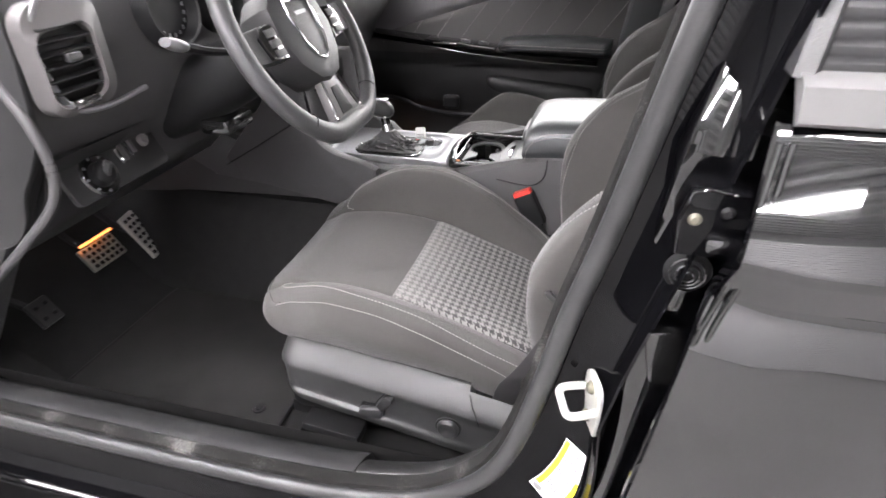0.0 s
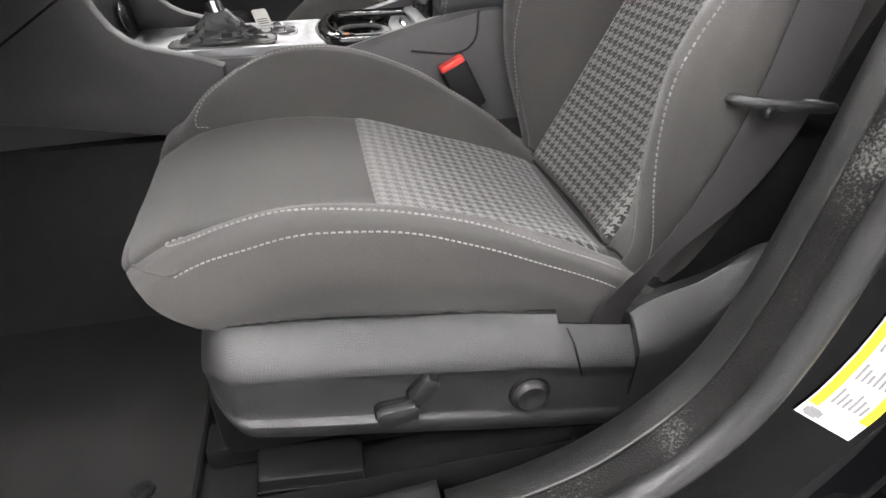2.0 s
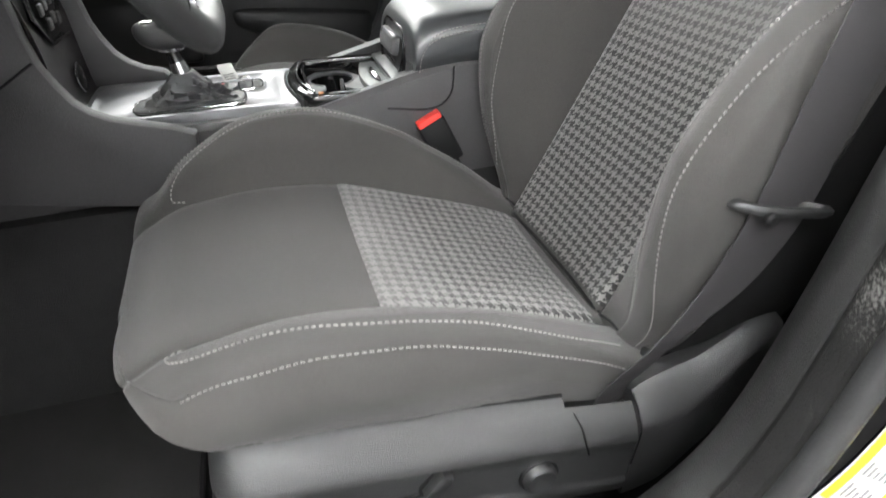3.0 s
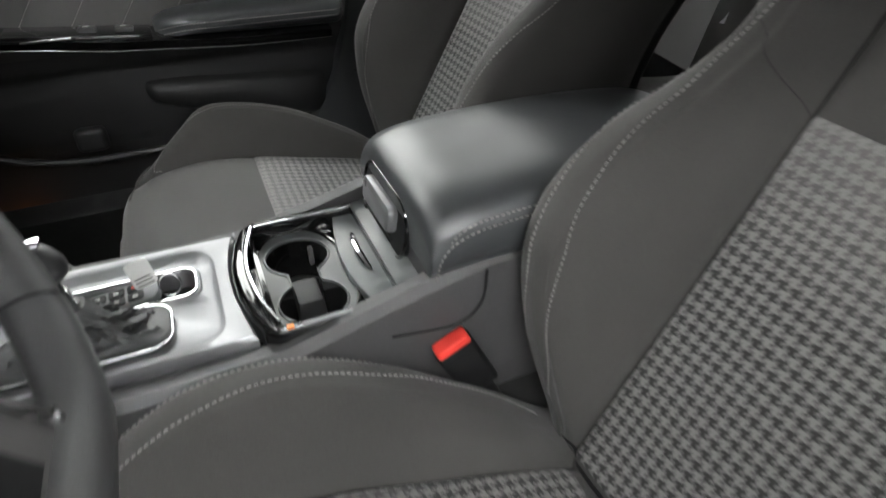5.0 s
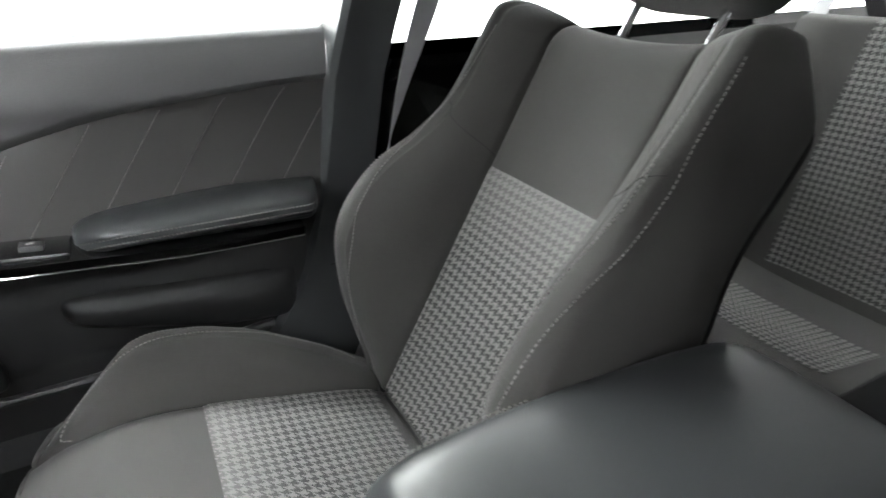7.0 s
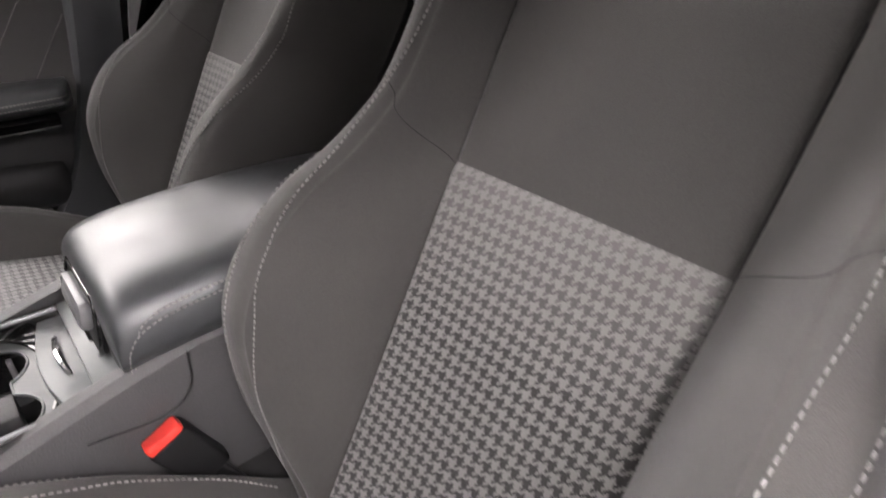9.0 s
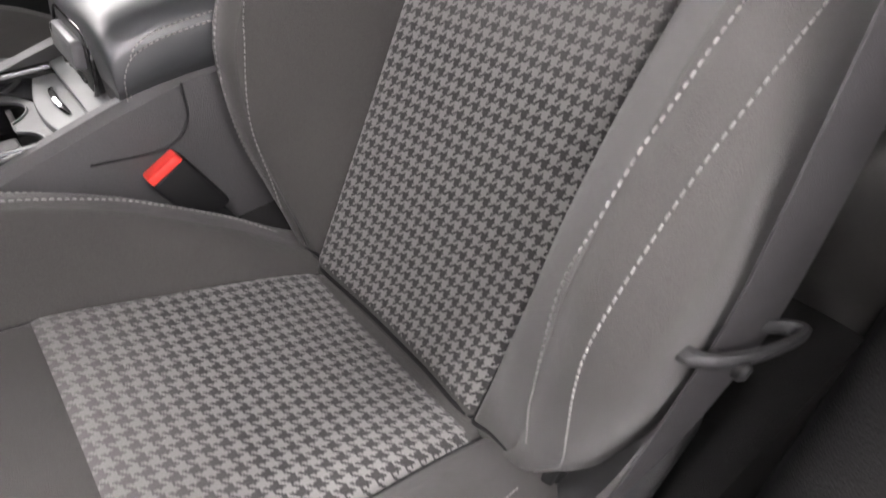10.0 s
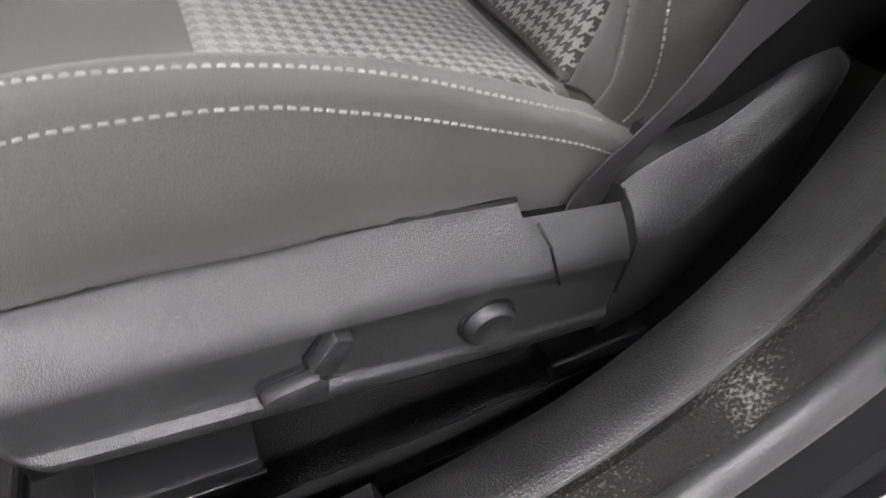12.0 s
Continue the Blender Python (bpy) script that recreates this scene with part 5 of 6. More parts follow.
# ---- driver's seat belt ----
def driver_belt():
    b = root("seat_belt", (0.21, -0.64, 0.5), "dark grey driver's seat belt running up from the seat side", "seat belt")
    ribbon("webbing", [(0.212, -0.617, 0.45), (0.216, -0.622, 0.5), (0.222, -0.636, 0.535), (0.232, -0.648, 0.565), (0.25, -0.657, 0.6), (0.282, -0.664, 0.65), (0.3, -0.668, 0.69), (0.312, -0.672, 0.735), (0.326, -0.672, 0.8), (0.35, -0.668, 0.88), (0.385, -0.66, 0.97), (0.46, -0.64, 1.18)], [(0.95, 0.3, 0.1), (0.97, 0.2, 0.0), (0.96, 0.1, -0.05), (0.95, 0.0, -0.1), (0.94, -0.1, -0.2), (0.95, -0.2, -0.25)] + [(0.95, -0.22, -0.28)] * 6, lambda f: curve1(f * 11, ((0, 0.042), (1, 0.042), (2, 0.034), (3, 0.021), (4, 0.02), (5, 0.036), (6, 0.043), (7, 0.046), (11, 0.046))), WEB, b, n=110)
    # oval guide plate round the webbing
    ga = Vector((0.9, -0.42, -0.06)).normalized()
    run = Vector((0.3, -0.03, 0.95)).normalized()
    gd = run.cross(ga).normalized()
    gc = Vector((0.304, -0.674, 0.727))
    lens = [(0.041 * math.cos(q), 0.0135 * math.sin(q) * (1.0 - 0.25 * math.cos(q))) for q in [math.tau * k / 40 for k in range(40)]]
    rows = []
    for k, h in ((0.62, -0.003), (0.7, -0.0045), (0.92, -0.004), (1.0, -0.0015), (1.0, 0.0015), (0.92, 0.004), (0.7, 0.0045), (0.62, 0.003), (0.62, -0.003)):
        rows.append([gc + ga * (a * (0.4 + 0.6 * k if k < 0.8 else k)) + gd * q * k + run * h for a, q in lens])
    g = net("belt_guide", rows, PLASTIC_DEEP, b, wrap=True, label="black plastic belt guide loop")
    lathe("guide_button", [(0, 0.005), (0.004, 0.0045), (0.006, 0.002), (0.006, -0.002), (0, -0.002)], pose(0.29, -0.682, 0.723, 90, 0, 0), DARK, g)


driver_belt()


# ---- doorway hardware ----
def striker():
    s = root("door_striker", (0.34, -0.826, 0.68), "bright steel door striker loop bolted to the door jamb", "door striker")
    nn = Vector((-0.93, -0.36, 0.0)).normalized()
    uu = (Vector((0.2, 0, 0.98)) - nn * nn.dot(Vector((0.2, 0, 0.98)))).normalized()
    ww = uu.cross(nn)
    m = Matrix((ww, uu, nn)).transposed().to_4x4()
    m.translation = Vector((0.341, -0.826, 0.709))
    prism("plate", rounded(-0.022, -0.034, 0.022, 0.034, 0.014), "z", -0.002, 0.004, ZINC, s, r=0.0015, m=m)
    prism("plate", [(-0.014, -0.04), (0.016, -0.04), (0.019, -0.01), (-0.016, -0.01)], "z", -0.004, 0.002, ZINC, s, r=0.0015, m=m)
    tube("loop", [m @ Vector(p) for p in ((-0.017, 0.006, 0.003), (-0.018, 0.006, 0.02), (-0.0175, 0.005, 0.03), (-0.013, 0.004, 0.0345), (0.0, 0.002, 0.035), (0.014, 0.0, 0.0345), (0.0185, -0.001, 0.03), (0.019, -0.001, 0.02), (0.018, 0.0, 0.003))], 0.0046, ZINC, s, n=40, sides=10)
    for q in (0.02, -0.022):
        lathe("bolt", [(0, 0.005), (0.005, 0.005), (0.0075, 0.002), (0.0075, 0), (0, 0)], m @ pose(0.0, q, 0.004), OLIVE, s)
    e = root("jamb_plug", (0.254, -0.8, 0.583), "small dark rubber plug in the painted door jamb", "plug")
    lathe("plug", [(0, 0.002), (0.008, 0.002), (0.011, 0.0), (0, 0)], pose(0.254, -0.8, 0.583, 90, 0, 0) @ Matrix.Diagonal((0.8, 1.3, 1, 1)), DARK, e)


striker()


def tyre_label():
    """A label that bends along the jamb."""
    t = root("tyre_label", (0.27, -0.836, 0.58), "white and yellow tyre pressure label on the black door jamb", "label")
    n = 600
    pts = smoothpath(SILL, n)
    ids = [i for i in range(n) if pts[i].x > 0.18 and 0.562 <= pts[i].z <= 0.648]

    def patch(name, u0, u1, a0, a1, lift, mat):
        rows = []
        lo, hi = ids[0] + u0 * (len(ids) - 1), ids[0] + u1 * (len(ids) - 1)
        for k in range(9):
            f = lo + (hi - lo) * k / 8
            i = int(f)
            tt = (pts[i + 1] - pts[i - 1]).normalized()
            o = Vector((tt.z, 0, -tt.x))
            p = pts[i].lerp(pts[i + 1], f - i)
            kk = 1 - 0.42 * max(0.0, min(1.0, (p.z - 0.58) / 0.13))
            rows.append([p + o * (0.025 + (a - 0.025) * kk) + Vector((0, -(0.8 + (a - 0.058) * 0.5) - lift, 0)) for a in [min(q + 0.015 * (f - ids[0]) / (len(ids) - 1), 0.106) for q in (a0, (a0 + a1) / 2, a1)]])
        v, f2 = grid(rows)
        back = [q + Vector((0, 0.0006, 0)) for q in v]
        m = len(v)
        rim = [0, 1, 2] + [3 * k + 2 for k in range(1, 9)] + [25, 24] + [3 * k for k in range(7, 0, -1)]
        faces = f2 + [tuple(m + q for q in reversed(g)) for g in f2] + [(rim[k], rim[(k + 1) % len(rim)], m + rim[(k + 1) % len(rim)], m + rim[k]) for k in range(len(rim))]
        return link_mesh(name, v + back, faces, mat, t)

    patch("sheet", 0, 1, 0.059, 0.1, 0.002, WHITE)
    patch("yellow_band", 0.13, 0.98, 0.06, 0.0665, 0.0025, YELLOW)
    patch("yellow_band", 0.16, 0.6, 0.0935, 0.0995, 0.0025, YELLOW)
    patch("emblem", 0.025, 0.11, 0.064, 0.0715, 0.0025, PRINT)
    patch("emblem", 0.04, 0.095, 0.062, 0.0735, 0.0028, PRINT)
    for i in range(6):
        for u0, u1 in ((0.2, 0.36), (0.45, 0.6), (0.7, 0.92)):
            patch("print_bar", u0, u1 - 0.03 * (i % 3), 0.0695 + 0.004 * i, 0.0712 + 0.004 * i, 0.0025, PRINT)


tyre_label()


def hinge():
    leaf = prism("hinge", [(0.388, 0.915), (0.386, 0.95), (0.394, 0.976), (0.406, 0.98), (0.44, 0.975), (0.445, 0.915)], "y", -0.858, -0.815, PAINT_DIM, body, r=0.004, label="black painted hinge leaf")
    tube("hinge_rim", [(0.39, -0.8585, 0.918), (0.3885, -0.8585, 0.949), (0.3955, -0.8585, 0.974), (0.407, -0.8585, 0.9775), (0.438, -0.8585, 0.973)], 0.0012, PAINT, leaf, sides=6)
    for x, z, mt in ((0.4, 0.95, OLIVE), (0.424, 0.958, DARK)):
        lathe("bolt", [(0, 0.003), (0.0032, 0.003), (0.0048, 0.0015), (0.0058, 0.0), (0, 0)], pose(x, -0.858, z, 90, 0, 0), mt, leaf)
    rbox("knuckle", (0.43, -0.86, 0.93), (0.04, 0.014, 0.016), PAINT, leaf, r=0.006)
    g = root("wiring_grommet", (0.406, -0.835, 0.888), "black ribbed rubber grommet in the door gap", "grommet")
    for r in (0.018, 0.012, 0.006):
        tube("ring", [(0.406 + 0.85 * r * math.cos(k * math.tau / 18), -0.84 - (0.018 - r) * 0.5, 0.888 + 0.85 * r * math.sin(k * math.tau / 18)) for k in range(18)], 0.0016, PIANO, g, closed=True, sides=8)
    lathe("boot", [(0, 0.008), (0.016, 0.004), (0.021, 0.0), (0, 0)], pose(0.406, -0.836, 0.888, 90, 0, 0), DARK, g)
    k = root("check_strap", (0.395, -0.83, 0.79), "black plastic cover of the door check strap", "cover")
    prism("cover", rounded(-0.014, -0.035, 0.02, 0.03, 0.01), "y", -0.012, 0.0, PIANO, k, r=0.003, m=pose(0.398, -0.828, 0.79, 0, -10, 0))


hinge()


# ---- passenger door ----
def passenger_door():
    d = root("passenger_door", (0, 0.8, 0.3), "black and grey passenger door panel with diagonal stitching and armrest", "car door")
    prof = ((0.30, 0.775), (0.4, 0.775), (0.52, 0.772), (0.56, 0.765), (0.64, 0.762), (0.68, 0.765), (0.7, 0.76), (0.74, 0.757), (0.8, 0.766), (0.86, 0.776), (0.9, 0.78), (0.925, 0.78), (0.94, 0.772), (0.97, 0.776), (1.01, 0.795), (1.028, 0.812), (1.03, 0.84))
    xs = [-0.8 + 1.135 * i / 28 for i in range(29)]
    pts = spline([(0, y, z) for z, y in prof], 90)
    edge = lambda z: curve1(z, ((0.3, 0.02), (0.42, 0.13), (0.5, 0.216), (0.6, 0.265), (0.654, 0.277), (0.766, 0.314), (0.948, 0.343), (1.035, 0.361)))
    fx = lambda x, z: x if x < -0.1 else -0.1 + (x + 0.1) / 0.435 * (edge(z) + 0.1)
    # the padded insert ends under a seam that falls towards the front
    seam = lambda x: curve1(x, ((-0.8, 0.72), (-0.5, 0.782), (-0.35, 0.826), (-0.198, 0.87), (-0.11, 0.895), (-0.01, 0.917), (0.089, 0.931), (0.185, 0.941), (0.283, 0.946), (0.35, 0.948)))
    depth = lambda z: curve1(z, [(q, y) for q, y in prof])
    rows_low = [[(fx(x, p.z), p.y, p.z) for p in pts if p.z < 0.727] for x in xs]
    net("lower_panel", rows_low, PLASTIC_DEEP, d, label="black plastic lower door panel")
    rows_mid, rows_top = [], []
    for x in xs:
        z1 = max(seam(x), 0.735)
        mid, top = [], []
        for k in range(25):
            z = 0.72 + (z1 - 0.72) * k / 24
            roll = 0.006 * max(0.0, (k - 20) / 4) ** 2
            mid.append((fx(x, z), depth(z) + roll, z))
        for k in range(25):
            z = z1 + (1.03 - z1) * k / 24
            roll = 0.006 * max(0.0, 1 - k / 3) ** 2 - 0.006 * min(1.0, k / 3) * max(0.0, 1 - k / 22)
            top.append((fx(x, z), depth(z) + roll, z))
        top.append((fx(x, 1.03), 0.845, 1.032))
        rows_mid.append(mid)
        rows_top.append(top)
    net("padded_panel", rows_mid, DOORPAD, d, label="dark padded door insert")
    net("upper_panel", rows_top, PLASTIC_SOFT, d, label="grey door top")
    for k in range(9):
        x0 = 0.24 - 0.0885 * k
        line = []
        for j in range(30):
            z = 0.755 + 0.2 * j / 29
            x = x0 + (z - 0.775) * 0.74
            if x < 0.335 and z < seam(x) - 0.002:
                line.append((Vector((x, depth(z) - 0.0012, z)), Vector((0, -1, 0))))
        if len(line) > 3:
            stitches("seam", line, d, step=0.0045, width=0.0006, fill=0.8)
    fall = lambda x: curve1(x, ((-0.6, 0.79), (-0.4, 0.772), (-0.262, 0.761), (-0.158, 0.748), (-0.057, 0.741), (0.087, 0.73), (0.135, 0.728), (0.26, 0.724)))
    rows = []
    for i in range(41):
        x = -0.066 + 0.364 * i / 40
        f = min(1.0, (x + 0.066) / 0.07)
        g = math.sin(f * math.pi / 2) ** 0.6
        zt = 0.77 + 0.02 * g - 0.01 * max(0, x)
        hump = curve1(x, ((-0.066, 0.0), (0.0, 0.0), (0.06, 0.004), (0.1, 0.006), (0.16, 0.008), (0.24, 0.005), (0.32, 0.0)))
        back = math.sin(min(1.0, (0.3 - x) / 0.03) * math.pi / 2) ** 0.7
        zb = fall(x) + 0.012
        w = (0.05 + 0.05 * g) * (0.35 + 0.65 * back)
        yb = 0.778
        rows.append([(x, yb, zt + hump), (x, yb - w * 0.5, zt + 0.003 + hump * 0.8), (x, yb - w * 0.85, zt - 0.001), (x, yb - w, zt - 0.011), (x, yb - w * 0.99, zt - 0.028), (x, yb - w * 0.9, zt - 0.036), (x, yb - w * 0.72, zb + 0.004), (x, yb, zb)])
    arm = net("door_armrest", [spline(r, 24) for r in rows], VINYL, d, caps=True, label="padded vinyl door armrest")
    stitches("stitching", [(p, Vector((0, -1, 0.3)).normalized()) for p in spline([(r[4][0], r[4][1] - 0.002, r[4][2] + 0.003) for r in rows[1:]], 50)], arm, width=0.0012)
    stitches("stitching", [(p, Vector((0, -1, 0.3)).normalized()) for p in spline([(r[3][0], r[3][1] - 0.0015, r[3][2] - 0.004) for r in rows[1:]], 50)], arm, width=0.0012)
    rows = [[(x, 0.765, zb + 0.018), (x, 0.68 + q, zb + 0.014), (x, 0.673 + q, zb + 0.012), (x, 0.682 + q, zb - 0.006), (x, 0.765, zb - 0.02)] for x, zb, q in [(-0.6 + 0.86 * i / 24, fall(-0.6 + 0.86 * i / 24), 0.05 * abs((-0.6 + 0.86 * i / 24 - 0.05) / 0.6) ** 2) for i in range(25)]]
    net("gloss_trim", rows, PIANO, d, caps=True, label="gloss black trim strip")
    tube("chrome_strip", [(r[3][0], r[3][1] - 0.001, r[3][2]) for r in rows], 0.0015, CHROME, d, sides=6)
    sw = rbox("switch_plate", (-0.19, 0.72, 0.768), (0.24, 0.07, 0.014), PIANO, d, r=0.004, rot=(0, 5, 0))
    for i in range(2):
        rbox("switch", (-0.175 + 0.06 * i, 0.712, 0.777 - 0.005 * i), (0.03, 0.022, 0.01), PLASTIC, sw, r=0.003, rot=(0, 8, 0))
        rbox("switch_mark", (-0.175 + 0.06 * i, 0.708, 0.7835 - 0.005 * i), (0.01, 0.006, 0.0006), WHITE, sw, r=0)
    rbox("switch_bezel", (-0.24, 0.685, 0.772), (0.08, 0.004, 0.006), CHROME, sw, r=0.0015)
    # soft swelling pocket front, deeper towards the rear
    rows = []
    for i in range(31):
        x = -0.118 + 0.375 * i / 30
        zt = curve1(x, ((-0.118, 0.648), (-0.1, 0.658), (0.06, 0.65), (0.257, 0.633)))
        zb = curve1(x, ((-0.118, 0.63), (-0.1, 0.606), (0.024, 0.567), (0.1, 0.545), (0.257, 0.528)))
        e = max(0.0, 1 - ((i - 15) / 15) ** 6) ** 0.5
        rows.append([(x, 0.768 - 0.026 * e * math.sin(math.pi * k / 12) ** 0.45, zt + (zb - zt) * k / 12) for k in range(13)])
    net("pocket_front", rows, PLASTIC_DEEP, d, label="soft black pocket front")
    tube("pocket_lip", [(-0.75, 0.75, 0.58), (-0.45, 0.74, 0.565), (-0.35, 0.738, 0.535), (-0.25, 0.738, 0.52), (-0.14, 0.74, 0.518), (0.0, 0.745, 0.52), (0.2, 0.755, 0.53)], 0.008, PLASTIC_DEEP, d, n=40)
    rbox("bottle_well", (-0.235, 0.748, 0.56), (0.06, 0.03, 0.05), PLASTIC_DEEP, d, r=0.0134, seg=4)
    win = net("window", [[(x, 0.835, 1.028), (x + 0.02, 0.66, 1.42)] for x in (-0.75, -0.2, 0.38)], glass, d, label="clear door glass")
    win.visible_shadow = False


passenger_door()


def pillar_trims():
    p = root("pillar_trim", (0.38, 0.78, 0.4), "dark plastic centre pillar trim with a grey seat belt", "pillar trim")
    rows = []
    for z in [0.3 + 1.1 * i / 22 for i in range(23)]:
        x0 = curve1(z, ((0.3, 0.12), (0.45, 0.16), (0.6, 0.255), (0.75, 0.305), (0.9, 0.335), (1.05, 0.362), (1.2, 0.39), (1.4, 0.43)))
        y = 0.765 - max(0, z - 0.95) * 0.35
        wide = 0.2 * max(0.0, min(1.0, (0.72 - z) / 0.2))
        rows.append([(x0, y + 0.08, z), (x0 + 0.002, y, z), (x0 + 0.012, y - 0.012, z), (x0 + 0.05, y - 0.014, z), (x0 + 0.098 + wide, y - 0.008, z), (x0 + 0.108 + wide, y + 0.08, z)])
    net("cover", rows, PILLAR, p)
    tube("cover_joint", [(0.315, 0.752, 0.62), (0.33, 0.749, 0.622), (0.4, 0.747, 0.63)], 0.0012, DARK, p, sides=5)
    b = root("seat_belt", (0.42, 0.73, 0.5), "grey passenger seat belt hanging beside the pillar", "seat belt")
    ribbon("webbing", [(0.405, 0.71, 0.45), (0.408, 0.715, 0.62), (0.423, 0.72, 0.8), (0.455, 0.72, 0.92), (0.508, 0.715, 1.065), (0.57, 0.68, 1.25)], [(0.2, 1, 0), (0.2, 1, 0), (0.3, 0.95, 0), (0.7, 0.7, 0), (1, 0.3, 0), (1, 0.2, 0)], lambda f: 0.047 + 0.012 * max(0.0, f - 0.6), WEB_LIGHT, b, n=40)
    rbox("anchor_cover", (0.34, 0.655, 0.44), (0.07, 0.03, 0.12), PLASTIC, b, r=0.012, rot=(0, 25, 0))


pillar_trims()


# ---- rear bench ----
def rear_bench():
    r = root("rear_bench", (1.1, 0, 0.3), "dark grey cloth rear bench with ribbed houndstooth panels", "rear seat")
    ys = [-0.68 + 1.36 * i / 90 for i in range(91)]

    def hump(y):
        return 0.02 * math.exp(-((abs(y) - 0.62) / 0.1) ** 2) + 0.014 * math.exp(-((abs(y) - 0.14) / 0.05) ** 2)

    cp = ((0.82, 0.34), (0.79, 0.42), (0.795, 0.485), (0.83, 0.52), (0.9, 0.522), (1.05, 0.503), (1.16, 0.49), (1.28, 0.485))
    prof = spline([(x, 0, z) for x, z in cp], 40)
    cush = net("cushion", [[(p.x, y, p.z + hump(y) * max(0, min(1, (p.x - 0.79) / 0.1))) for p in prof] for y in ys], FABRIC, r, label="plain cloth bench cushion")
    bp = ((1.2, 0.44), (1.235, 0.5), (1.25, 0.54), (1.29, 0.67), (1.35, 0.84), (1.4, 0.97), (1.43, 1.0), (1.5, 0.99), (1.52, 0.9))
    prof2 = spline([(x, 0, z) for x, z in bp], 40)
    back = net("backrest", [[(p.x - hump(y) * 1.2, y, p.z) for p in prof2] for y in ys], FABRIC, r, label="plain cloth bench backrest")
    # panels
    for sg in (-1, 1):
        rows2, uv2 = [], []
        for i in range(121):
            x = 0.935 + 0.165 * i / 120
            row = []
            for k in range(24):
                y = sg * (0.19 + 0.34 * k / 23)
                z = curve1(x, ((0.83, 0.52), (0.9, 0.522), (1.05, 0.503), (1.16, 0.49), (1.28, 0.485)))
                row.append((x, y, z + hump(y) + 0.003 + 0.0016 * math.sin(x * math.tau / 0.014)))
                uv2.append((y, x))
            rows2.append(row)
        net("cushion_panel", rows2, CHECK, cush, label="ribbed grey cushion panel", uvs=uv2)
        rows3, uv3 = [], []
        for p in prof2[6:31]:
            row = []
            for k in range(24):
                y = sg * (0.2 + 0.32 * k / 23)
                row.append((p.x - hump(y) * 1.2 - 0.004, y, p.z + 0.002))
                uv3.append((y, p.z * 1.08))
            rows3.append(row)
        net("back_panel", rows3, CHECK, back, label="grey houndstooth bench panel", uvs=uv3)
        rbox("head_restraint", (1.47, sg * 0.36, 1.06), (0.1, 0.26, 0.13), FABRIC, r, r=0.04, seg=4)
    b = root("seat_belt", (1.3, 0.4, 0.9), "grey rear seat belt lying over the bench backrest", "seat belt")
    ribbon("webbing", [(1.5, 0.66, 1.1), (1.41, 0.665, 0.97), (1.335, 0.66, 0.83), (1.26, 0.65, 0.64)], [(0.2, 1, 0)] * 4, 0.047, WEB_LIGHT, b, n=24)


rear_bench()


